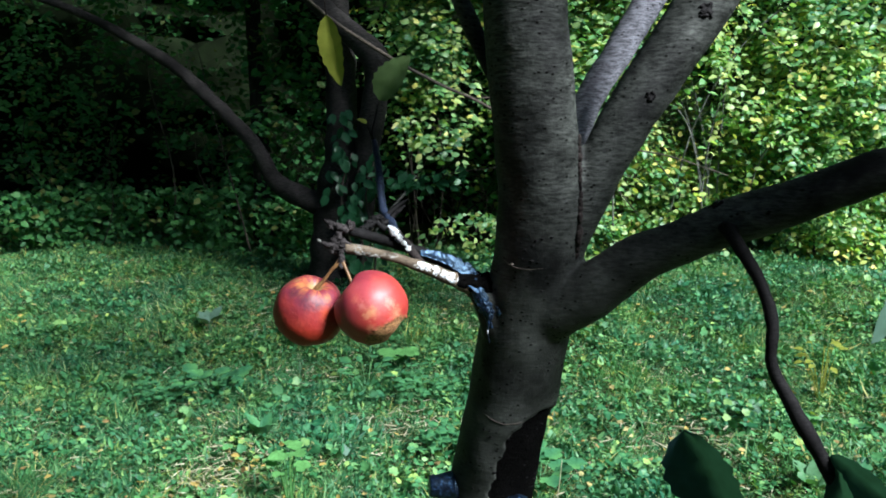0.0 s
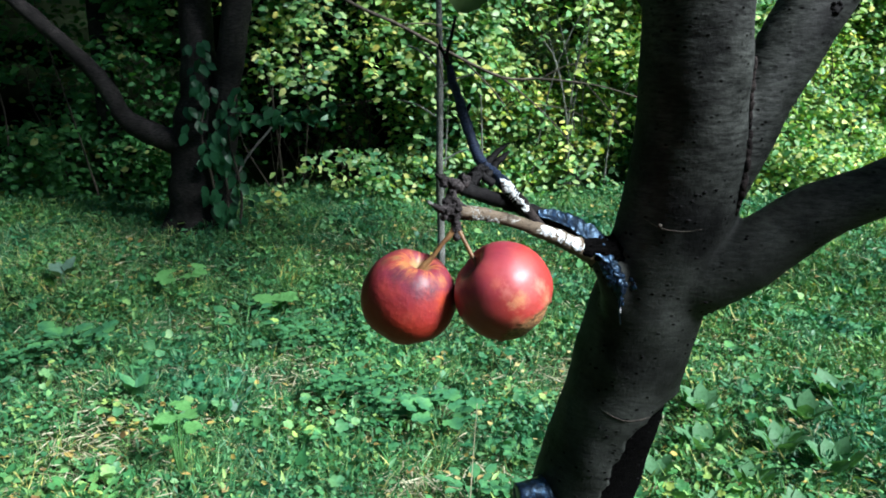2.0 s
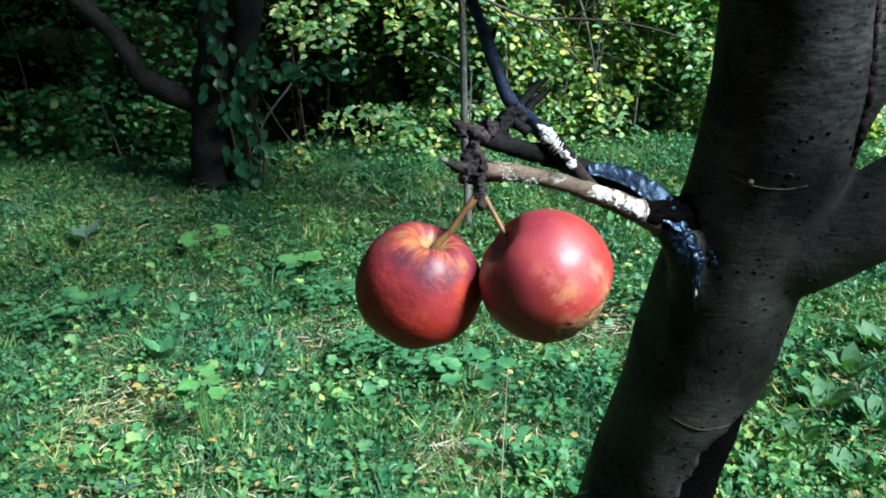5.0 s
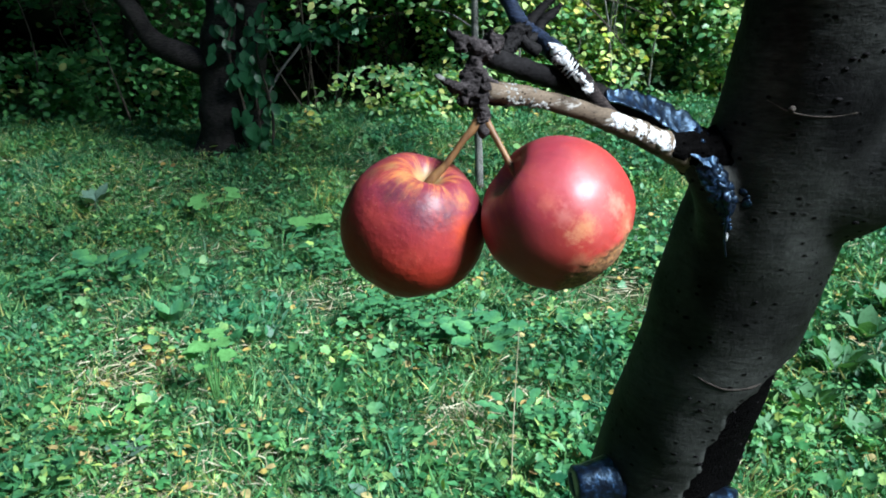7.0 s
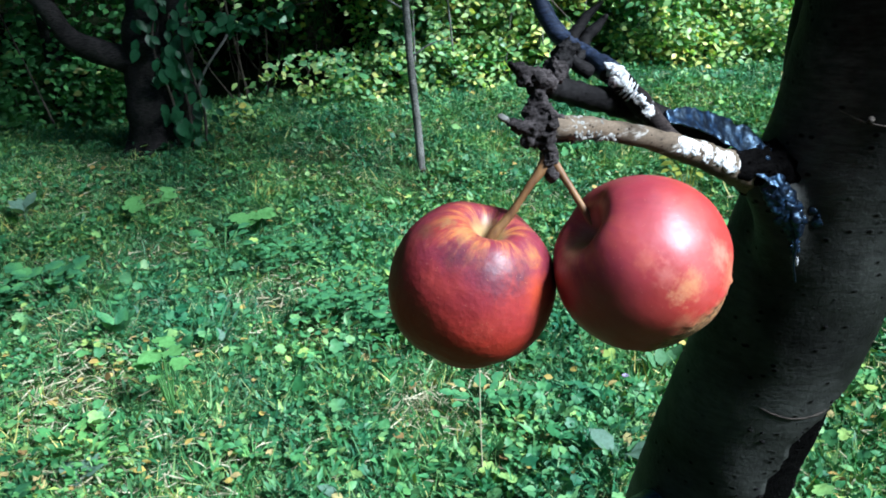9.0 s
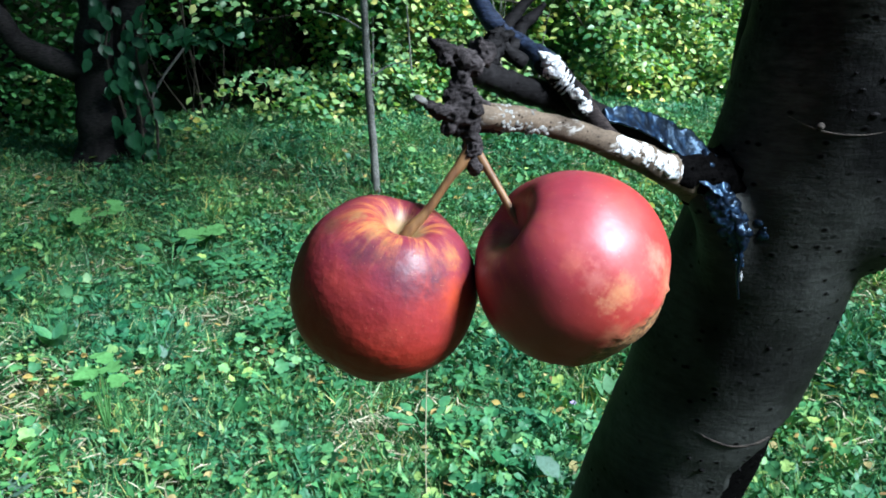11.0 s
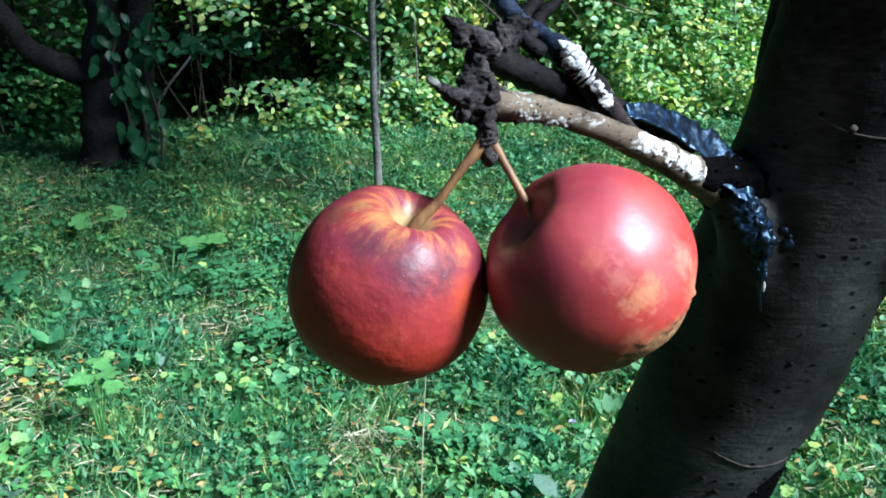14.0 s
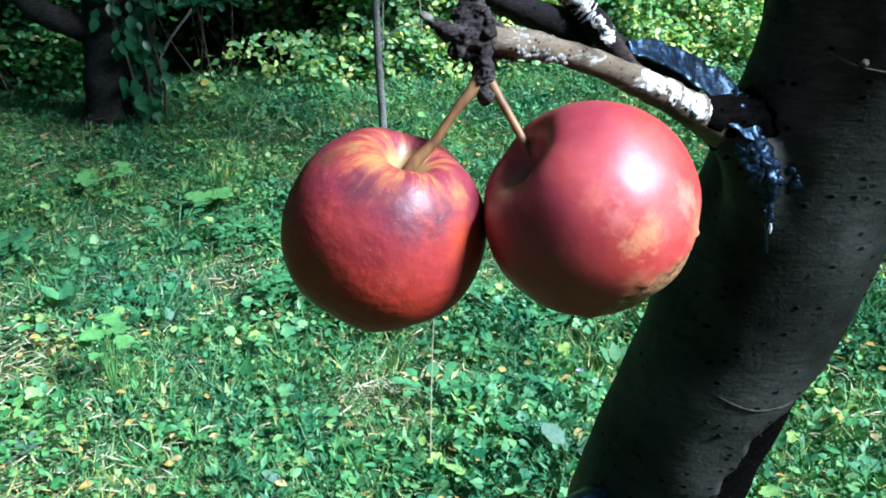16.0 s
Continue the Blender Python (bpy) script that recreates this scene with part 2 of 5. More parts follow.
def part(name, bm, mat, parent=None, label="", smooth=True):
    ob = new(name, to_mesh(bm, name, mat, smooth))
    if parent:
        ob.parent = parent
        ob.matrix_parent_inverse = Matrix.Translation(-parent.location)
    if label:
        tagged(ob, label)
    return ob


def thing(name, at, label, category, group=""):
    e = new(name)
    e.empty_display_size = 0.02
    e.location = at
    return tagged(e, label, category, group)


def glide(pts, n):
    """Catmull-Rom through rows of x, y, z, radius: n steps a span."""
    p = np.array(pts, float)
    q = np.vstack([2 * p[0] - p[1], p, 2 * p[-1] - p[-2]])
    out = []
    for i in range(1, len(q) - 2):
        for k in range(n):
            t = k / n
            a, b, c, d = q[i - 1], q[i], q[i + 1], q[i + 2]
            out.append(0.5 * (2 * b + (c - a) * t + (2 * a - 5 * b + 4 * c - d) * t * t + (3 * b - a - 3 * c + d) * t ** 3))
    out.append(q[-2])
    return np.array(out)


def tube(bm, pts, seg=10, steps=4, rough=0.0, freq=40.0, cap=True):
    """A closed round sweep through rows of x, y, z, radius."""
    rows = glide(pts, steps)
    side = None
    rings = []
    for i, row in enumerate(rows):
        c, r = Vector(row[:3]), max(row[3], 1e-4)
        t = Vector(rows[min(i + 1, len(rows) - 1)][:3]) - Vector(rows[max(i - 1, 0)][:3])
        t.normalize()
        if side is None:
            side = t.orthogonal().normalized()
        side = (side - t * side.dot(t)).normalized()
        up = t.cross(side)
        ring = []
        for k in range(seg):
            a = 2 * math.pi * k / seg
            d = side * math.cos(a) + up * math.sin(a)
            s = r
            if rough:
                s *= 1 + rough * noise.noise((c + d * r) * freq)
            ring.append(bm.verts.new(c + d * s))
        rings.append(ring)
    for a, b in zip(rings, rings[1:]):
        for k in range(seg):
            bm.faces.new((a[k], a[(k + 1) % seg], b[(k + 1) % seg], b[k]))
    if cap:
        bm.faces.new(rings[0][::-1])
        bm.faces.new(rings[-1])
    return rings


def blob(bm, at, r, squash=(1, 1, 1), rough=0.3, freq=120.0, turn=0.0, sub=2):
    made = bmesh.ops.create_icosphere(bm, subdivisions=sub, radius=1.0)["verts"]
    m = Matrix.Rotation(turn, 3, "Y")
    for v in made:
        d = v.co.copy()
        s = 1 + rough * noise.noise((Vector(at) + d * r) * freq)
        v.co = Vector(at) + m @ Vector((d.x * squash[0], d.y * squash[1], d.z * squash[2])) * (r * s)


def big_leaf(base, tip, up, wide, mat, parent, label):
    """A toothed, folded leaf with a midrib, 10 rows by 3 across a side."""
    a, b = Vector(base), Vector(tip)
    along = b - a
    u = Vector(up).normalized()
    s = along.cross(u).normalized()
    u = s.cross(along).normalized()
    bm = bmesh.new()
    rows = []
    for i in range(15):
        t = i / 14
        w = wide * (math.sin(math.pi * min(1, t ** 0.8)) ** 0.75) * (1 + (0.07 if i % 2 else -0.05)) + 0.0003
        bend = -0.12 * along.length * t * t
        row = []
        for k in (-1, -0.66, -0.33, 0, 0.33, 0.66, 1):
            lift = abs(k) * w * 0.30 + 0.0012 * noise.noise(Vector((t * 9, k * 3, wide * 90))) + bend
            row.append(bm.verts.new(a + along * t + s * (w * k) + u * lift))
        rows.append(row)
    for p, q in zip(rows, rows[1:]):
        for k in range(6):
            bm.faces.new((p[k], p[k + 1], q[k + 1], q[k]))
    return part("leaf", bm, mat, parent, label)


def terrain(x, y):
    """Height of the ground: level meadow, rising softly to the hedge bank."""
    t = np.clip((np.asarray(y, float) - 4.6) / 3.6, 0, 1)
    rise = 0.36 * t * t * (3 - 2 * t)
    return rise + 0.035 * np.sin(1.7 * x + 0.6) * np.sin(1.3 * y) + 0.02 * np.sin(4.1 * x + 2 * y)


RNG = np.random.default_rng(7)

# leaf templates: rows of along, across, lift; faces
LEAF_OVAL = (np.array([(0, 0, 0), (0.3, 0.30, 0.06), (0.3, 0, 0), (0.3, -0.30, 0.06), (0.65, 0.27, 0.04), (0.65, 0, -0.02), (0.65, -0.27, 0.04), (1, 0, -0.10)]),
             [(0, 2, 1), (0, 3, 2), (2, 5, 4, 1), (2, 3, 6, 5), (5, 7, 4), (5, 6, 7)])
LEAF_SLIM = (np.array([(0, 0, 0), (0.4, 0.16, 0.05), (0.4, 0, 0), (0.4, -0.16, 0.05), (1, 0, -0.12)]), [(0, 2, 1), (0, 3, 2), (2, 4, 1), (2, 3, 4)])
LOBES = [(-0.10, 0.20), (-0.04, 0.42), (0.14, 0.40), (0.30, 0.56), (0.52, 0.50), (0.56, 0.33), (0.84, 0.30)]
LEAF_LOBE = (np.array([(0.35, 0, -0.04), (0, 0, 0)] + [(a, b, 0.03 + 0.03 * (i % 2)) for i, (a, b) in enumerate(LOBES)] + [(1, 0, -0.08)] + [(a, -b, 0.03 + 0.03 * (i % 2)) for i, (a, b) in reversed(list(enumerate(LOBES)))]),
             [(0, k, k % 16 + 1) for k in range(1, 17)])
LEAF_ROUND = (np.array([(0, 0, 0), (0.45, 0.42, 0.07), (0.5, 0, -0.02), (0.45, -0.42, 0.07), (1, 0, 0.02)]), [(0, 2, 1), (0, 3, 2), (2, 4, 1), (2, 3, 4)])
BLADE = (np.array([(0, 0.035, 0), (0, -0.035, 0), (0.5, 0.028, 0.0), (0.5, -0.028, 0.0), (1, 0, -0.12)]), [(0, 1, 3, 2), (2, 3, 4)])


def scatter(template, at, ahead, up, size, wide=None):
    """Copies of a leaf: arrays of places, directions along the leaf, its upper side and length."""
    tv, tf = template
    a = ahead / (np.linalg.norm(ahead, axis=1, keepdims=True) + 1e-9)
    s = np.cross(up, a)
    s /= np.linalg.norm(s, axis=1, keepdims=True) + 1e-9
    u = np.cross(a, s)
    w = np.ones(len(at)) if wide is None else wide
    v = at[:, None] + size[:, None, None] * (tv[None, :, :1] * a[:, None] + tv[None, :, 1:2] * (s * w[:, None])[:, None] + tv[None, :, 2:] * u[:, None])
    n = len(tv)
    return v.reshape(-1, 3), [(tf, n, len(at))]


def soup(name, pieces, mat):
    """One mesh out of scattered leaves."""
    verts, loops, starts, totals, base, at = [], [], [], [], 0, 0
    for v, ((tf, n, count),) in pieces:
        verts.append(v)
        flat = np.array([i for f in tf for i in f])
        lens = np.array([len(f) for f in tf])
        off = (base + n * np.arange(count))[:, None]
        loops.append((flat[None] + off).ravel())
        totals.append(np.tile(lens, count))
        base += len(v)
    verts, loops, totals = np.concatenate(verts), np.concatenate(loops), np.concatenate(totals)
    starts = np.concatenate([[0], np.cumsum(totals)[:-1]])
    me = bpy.data.meshes.new(name)
    me.vertices.add(len(verts))
    me.vertices.foreach_set("co", verts.astype(np.float32).ravel())
    me.loops.add(len(loops))
    me.loops.foreach_set("vertex_index", loops.astype(np.int32))
    me.polygons.add(len(totals))
    me.polygons.foreach_set("loop_start", starts.astype(np.int32))
    me.polygons.foreach_set("use_smooth", np.ones(len(totals), bool))
    me.update(calc_edges=True)
    me.validate()
    me.materials.append(mat)
    return new(name, me)


def aims(n, lift=(0.0, 0.6)):
    """Random directions round the compass with the given rise."""
    a = RNG.uniform(0, 2 * np.pi, n)
    return np.stack([np.cos(a), np.sin(a), RNG.uniform(*lift, n)], 1)


def ups(n, spread=0.6):
    u = RNG.normal(0, spread, (n, 3))
    u[:, 2] += 1
    return u


def field(x, y, z=0.0, scale=1.0):
    """Cheap smooth pattern between 0 and 1 for gaps and patches."""
    x, y = np.asarray(x) * scale, np.asarray(y) * scale
    z = np.asarray(z) * scale
    v = np.sin(1.9 * x + 1.3 * y + 0.7) + np.sin(2.7 * y - 1.1 * x + 1.9 * z) + np.sin(3.3 * x + 2.1 * z + 2.0) + np.sin(2.3 * z - 2.9 * y + 4.0)
    return 0.5 + v / 8


# ---- ground ----
def build_ground():
    xs = np.concatenate([np.linspace(-60, -11, 12), np.linspace(-10, 10, 161), np.linspace(11, 60, 12)])
    ys = np.concatenate([np.linspace(-50, -3, 10), np.linspace(-2, 12, 141), np.linspace(13, 70, 12)])
    gx, gy = np.meshgrid(xs, ys)
    gz = terrain(gx, gy)
    v = np.stack([gx, gy, gz], -1).reshape(-1, 3)
    w = len(xs)
    f = [(j * w + i, j * w + i + 1, (j + 1) * w + i + 1, (j + 1) * w + i) for j in range(len(ys) - 1) for i in range(w - 1)]
    me = bpy.data.meshes.new("ground")
    me.from_pydata(v.tolist(), [], f)
    me.polygons.foreach_set("use_smooth", [True] * len(me.polygons))
    me.materials.append(SOIL)
    tagged(new("ground", me), "mossy meadow soil under grass and herbs", "ground", kind="structure")


build_ground()


def in_view(n, y0=1.6, y1=9.2, power=1.35):
    """Random meadow places, thinning out with distance."""
    t = RNG.uniform(0, 1, n)
    y = y0 + (y1 - y0) * t ** power
    x = RNG.uniform(-1, 1, n) * (0.5 + 0.72 * y)
    return x, y


BARE = ((-1.9, 5.05, 0.45), (-2.6, 6.6, 0.6), (-1.15, 2.5, 0.35), (-1.5, 3.45, 0.35), (0.1, 2.9, 0.25), (-0.7, 4.3, 0.3), (0.9, 4.4, 0.35), (-0.2, 6.6, 0.45))


def worn(x, y):
    """1 on worn spots of the meadow, 0 elsewhere."""
    w = np.zeros(len(x))
    for a, b, r in BARE:
        w = np.maximum(w, 0.75 * np.exp(-((x - a) ** 2 + (y - b) ** 2 * 0.6) / r ** 2))
    return w


def build_meadow():
    # tufts of thin blades
    x, y = in_view(16500)
    x2, y2 = in_view(7500, 4.5, 9.4, 0.9)
    x, y = np.concatenate([x, x2]), np.concatenate([y, y2])
    keep = RNG.uniform(0, 1, len(x)) < np.clip(1.25 - 0.9 * field(x, y, 0, 1.4) - 0.35 * worn(x, y), 0.15, 1)
    x, y = x[keep], y[keep]
    per = 14
    tall = np.repeat(RNG.uniform(0.06, 0.14, len(x)) * (0.7 + 0.8 * field(x, y, 0, 2.3)), per)
    x, y = np.repeat(x, per), np.repeat(y, per)
    n = len(x)
    spread = RNG.normal(0, 0.032, (n, 2))
    at = np.stack([x + spread[:, 0], y + spread[:, 1], terrain(x, y) - 0.01], 1)
    ahead = np.stack([spread[:, 0] * 22 + RNG.normal(0, 0.6, n), spread[:, 1] * 22 + RNG.normal(0, 0.6, n), RNG.uniform(0.2, 1.4, n)], 1)
    m = 36000
    wx, wy = RNG.uniform(-9, 9, m), RNG.uniform(-5, 9, m)
    off = (wy < 1.7) | (np.abs(wx) > 0.5 + 0.72 * wy)
    wx, wy = wx[off], wy[off]
    m = len(wx)
    around = np.stack([wx, wy, terrain(wx, wy) - 0.01], 1)
    wide = scatter(BLADE, around, aims(m, (0.5, 1.6)), aims(m, (0.2, 1.0)), RNG.uniform(0.10, 0.22, m), RNG.uniform(0.8, 1.6, m))
    grass = soup("grass", [wide, scatter(BLADE, at, ahead, aims(n, (0.2, 1.0)), tall * RNG.uniform(0.6, 1.25, n), RNG.uniform(0.35, 0.85, n))], GRASS)
    tagged(grass, "uneven green meadow grass with dry blades", "grass", kind="stuff")
    # low herbs in clumps of one kind each
    pieces = []
    for tmpl, count, per, lo, hi, high, wide in ((LEAF_ROUND, 2900, 26, 0.012, 0.026, 0.09, 0.07), (LEAF_OVAL, 1500, 22, 0.022, 0.048, 0.13, 0.085), (LEAF_LOBE, 900, 14, 0.025, 0.060, 0.12, 0.10), (LEAF_SLIM, 2600, 18, 0.025, 0.070, 0.09, 0.06)):
        x, y = in_view(count)
        x2, y2 = in_view(count // 2, 4.5, 9.2, 0.9)
        x, y = np.concatenate([x, x2]), np.concatenate([y, y2])
        patch = field(x, y, 0.3, 2.2) * 0.6 + 0.4 * field(x, y, 1.3, 6.0)
        keep = RNG.uniform(0, 1, len(x)) < np.clip(1.9 * patch - 0.25 - 0.5 * worn(x, y), 0.05, 1)
        x, y = x[keep], y[keep]
        lush = np.repeat((0.45 + field(x, y, 0.3, 2.2)) * RNG.uniform(0.6, 1.2, len(x)), per)
        x, y = np.repeat(x, per), np.repeat(y, per)
        n = len(x)
        d = RNG.normal(0, 1, (n, 2)) * wide * lush[:, None]
        mound = np.clip(1 - (d ** 2).sum(1) / (2.2 * wide * lush) ** 2, 0.05, 1)
        at = np.stack([x + d[:, 0], y + d[:, 1], terrain(x, y) + high * lush * mound * RNG.uniform(0.25, 1.0, n)], 1)
        ahead = np.stack([d[:, 0] / wide + RNG.normal(0, 0.5, n), d[:, 1] / wide + RNG.normal(0, 0.5, n), RNG.uniform(-0.3, 0.8, n) + (0.9 if tmpl is LEAF_SLIM else 0)], 1)
        pieces.append(scatter(tmpl, at, ahead, ups(n, 0.38), RNG.uniform(lo, hi, n) * (0.75 + 0.3 * lush)))
    tagged(soup("meadow_herbs", pieces, HERB), "low broad-leaved green herbs and clover", "herbs", kind="stuff")
    x, y = in_view(2800)
    keep = RNG.uniform(0, 1, len(x)) < 0.45 + 0.6 * worn(x, y)
    x, y = x[keep], y[keep]
    n = len(x)
    at = np.stack([x, y, terrain(x, y) + RNG.uniform(0.03, 0.09, n)], 1)
    tagged(soup("fallen_leaves", [scatter(LEAF_OVAL, at, aims(n, (-0.3, 0.3)), ups(n, 0.4), RNG.uniform(0.025, 0.06, n))], LITTER), "yellow and brown fallen leaves in the grass", "leaf litter", kind="stuff")
    # dry straw on the worn spots
    x, y = in_view(60000)
    keep = RNG.uniform(0, 1, len(x)) < 0.12 + 0.75 * worn(x, y)
    x, y = x[keep], y[keep]
    n = len(x)
    at = np.stack([x, y, terrain(x, y) + RNG.uniform(0.0, 0.05, n)], 1)
    tagged(soup("straw", [scatter(BLADE, at, aims(n, (-0.15, 0.35)), ups(n, 0.5), RNG.uniform(0.05, 0.13, n), RNG.uniform(0.6, 1.2, n))], STRAW), "dry tan straw lying in the meadow", "straw", kind="stuff")


build_meadow()


def leaf_mesh(name, template, size, mat):
    """One leaf that its copies share."""
    tv, tf = template
    me = bpy.data.meshes.new(name)
    me.from_pydata((tv * size).tolist(), [], tf)
    me.polygons.foreach_set("use_smooth", [True] * len(me.polygons))
    me.materials.append(mat)
    return me


def leaf_at(me, parent, base, ahead, up, scale=1.0, name="leaf"):
    a = Vector(ahead).normalized()
    s = Vector(up).cross(a).normalized()
    u = a.cross(s)
    ob = new(name, me)
    ob.parent = parent
    ob.matrix_basis = Matrix.Translation(Vector(base) - parent.location) @ (Matrix((a, s, u)).transposed() * scale).to_4x4()
    return ob


def herb(name, at, height, count, template, size, mat, label, category, spread=0.10, lift=(0.1, 0.7), group="", erect=False):
    """A plant: thin stems out of one foot, a leaf on each."""
    x, y = at
    z = float(terrain(x, y))
    root = thing(name, (x, y, z), label, category, group)
    if not erect and count > 4:
        size, count = size * 0.72, int(count * 1.7)
    me = leaf_mesh("leaf", template, size, mat)
    for i in range(count):
        a = 2.4 * i + RNG.uniform(-0.4, 0.4)
        out = Vector((math.cos(a), math.sin(a), 0))
        h = height * RNG.uniform(0.65, 1.0)
        tip = Vector((x, y, z)) + out * spread * RNG.uniform(0.3, 1.0) + Vector((0, 0, h))
        bm = bmesh.new()
        tube(bm, [(x, y, z - 0.02, 0.003), (*(Vector((x, y, z)).lerp(tip, 0.6) + Vector((0, 0, 0.02))), 0.0025), (*tip, 0.002)], 5, 2)
        stem = part("stem", bm, mat, root)
        leaf_at(me, stem, tip, out + Vector((0, 0, RNG.uniform(*lift))), (-out * 0.6 + Vector((0, -0.3, 1.0))) if not erect else (-out + Vector((0, 0, 0.2))), RNG.uniform(0.75, 1.15))
    return root


PLANTS = "plants in the meadow"
herb("maple_seedling", (-0.98, 3.0), 0.34, 6, LEAF_LOBE, 0.105, HERB_PALE, "pale green lobed seedling standing above the grass", "seedling", 0.08, (-0.1, 0.3), PLANTS)
herb("lobed_herb", (-0.92, 5.4), 0.16, 5, LEAF_LOBE, 0.17, HERB_PALE, "broad light green lobed herb", "herb", 0.10, (-0.1, 0.3), PLANTS)
herb("lobed_herb", (-1.75, 5.9), 0.20, 6, LEAF_LOBE, 0.16, HERB_PALE, "broad light green lobed herb", "herb", 0.16, (-0.1, 0.3), PLANTS)
herb("grey_herb", (-2.6, 5.9), 0.12, 7, LEAF_OVAL, 0.15, HERB_BLUE, "grey-green cabbage-like herb with upright leaves", "herb", 0.05, (0.5, 1.2), PLANTS, True)
herb("dock", (-1.42, 3.85), 0.07, 15, LEAF_OVAL, 0.105, HERB, "dock with long upright green leaves", "dock", 0.05, (0.9, 2.0), PLANTS, True)
herb("dock", (-1.48, 2.45), 0.06, 14, LEAF_OVAL, 0.11, HERB, "dock with long arching green leaves", "dock", 0.06, (0.4, 1.2), PLANTS, True)
for px, py, ps in ((1.5, 2.85, 0.12), (1.28, 2.6, 0.10), (1.75, 3.1, 0.13), (1.62, 2.55, 0.10), (2.0, 3.4, 0.13), (1.42, 3.2, 0.12), (1.9, 2.9, 0.13), (2.3, 3.7, 0.14), (1.55, 3.6, 0.12), (1.12, 2.95, 0.10)):
    herb("dock", (px, py), 0.05, 12, LEAF_OVAL, ps, DOCK, "dock with upright narrow green leaves", "dock", 0.06, (0.8, 2.2), PLANTS, True)
herb("broad_herb", (0.18, 3.5), 0.15, 9, LEAF_LOBE, 0.13, HERB, "leafy broad green herb clump", "herb", 0.16, (0.0, 0.6), PLANTS)
herb("broad_herb", (0.30, 2.78), 0.12, 9, LEAF_OVAL, 0.10, HERB, "leafy broad green herb clump", "herb", 0.13, (0.0, 0.6), PLANTS)
herb("broad_herb", (-1.07, 5.0), 0.22, 10, LEAF_OVAL, 0.13, HERB, "dark leafy herb clump", "herb", 0.22, (0.0, 0.6), PLANTS)
herb("broad_herb", (-2.05, 4.6), 0.20, 9, LEAF_LOBE, 0.14, HERB, "leafy broad green herb clump", "herb", 0.2, (0.0, 0.6), PLANTS)
herb("pale_herb", (-0.865, 3.66), 0.05, 2, LEAF_OVAL, 0.10, HERB_BLUE, "single pale upright leaf in the grass", "herb", 0.01, (1.5, 2.5), PLANTS, True)
herb("pale_herb", (-0.25, 2.30), 0.04, 3, LEAF_OVAL, 0.11, HERB_BLUE, "pale grey-green leaf curling in the grass", "herb", 0.03, (0.2, 0.6), PLANTS, True)
herb("pale_herb", (-1.25, 2.58), 0.06, 4, LEAF_OVAL, 0.10, HERB_BLUE, "bluish green leaves low in the grass", "herb", 0.05, (0.2, 0.6), PLANTS)
herb("pale_herb", (0.73, 2.25), 0.10, 3, LEAF_OVAL, 0.14, HERB_BLUE, "broad grey-green leaves beside the apple tree", "herb", 0.04, (0.4, 0.9), PLANTS)
herb("yellow_herb", (2.0, 5.1), 0.42, 9, LEAF_OVAL, 0.10, APPLE_YELLOW, "yellow-leaved plant above a dark hollow", "herb", 0.14, (-0.4, 0.2), PLANTS)
for px, py in ((0.42, 2.75), (0.55, 3.15), (-0.2, 2.75), (0.85, 3.3), (-0.6, 2.6), (-0.35, 3.3), (1.0, 2.6), (0.1, 4.2), (-1.5, 4.3), (0.7, 3.9), (1.5, 3.9), (1.2, 4.8), (-0.4, 4.9), (0.3, 5.0), (2.1, 4.2)):
    kind = RNG.integers(3)
    herb("meadow_plant", (px, py), RNG.uniform(0.07, 0.13), 7, (LEAF_OVAL, LEAF_LOBE, LEAF_ROUND)[kind], RNG.uniform(0.05, 0.085), HERB, ("low oval-leaved meadow plant", "low lobed-leaved meadow plant", "low round-leaved meadow plant")[kind], "herb", 0.08, (0.0, 0.5), PLANTS)


def nettle(at, height, stems, label):
    """Upright stems with crossed pairs of pointed leaves."""
    x, y = at
    z = float(terrain(x, y))
    root = thing("dead_nettle", (x, y, z), label, "herb", PLANTS)
    me = leaf_mesh("leaf", LEAF_OVAL, 0.085, HERB)
    for i in range(stems):
        a = 2.4 * i
        r = 0.17 * math.sqrt((i + 0.5) / stems)
        fx, fy = x + r * math.cos(a), y + r * math.sin(a)
        h = height * RNG.uniform(0.6, 1.0)
        lean = Vector((math.cos(a), math.sin(a), 0)) * 0.25 * h
        foot = Vector((fx, fy, z - 0.02))
        tip = foot + lean + Vector((0, 0, h))
        bm = bmesh.new()
        tube(bm, [(*foot, 0.003), (*(foot.lerp(tip, 0.5) - lean * 0.1), 0.0026), (*tip, 0.0018)], 5, 3)
        stem = part("stem", bm, HERB, root)
        for k in range(8):
            t = 0.4 + 0.6 * (k // 2) / 3
            b = a + math.pi * (k % 2) + 1.57 * (k // 2 % 2) + RNG.uniform(-0.3, 0.3)
            out = Vector((math.cos(b), math.sin(b), RNG.uniform(0.0, 0.5)))
            leaf_at(me, stem, foot.lerp(tip, t), out, (0, -0.2, 1), RNG.uniform(0.7, 1.1) * (1.1 - 0.35 * t))


nettle((-0.30, 3.95), 0.24, 14, "dark leafy dead nettle clump with pointed leaves")
nettle((0.02, 3.70), 0.20, 10, "dark leafy dead nettle clump with pointed leaves")
nettle((-0.62, 4.75), 0.26, 10, "dark leafy dead nettle clump with pointed leaves")
nettle((-2.35, 4.55), 0.26, 12, "tall leafy dead nettle clump with pointed leaves")
nettle((0.95, 3.55), 0.20, 9, "dark leafy dead nettle clump with pointed leaves")


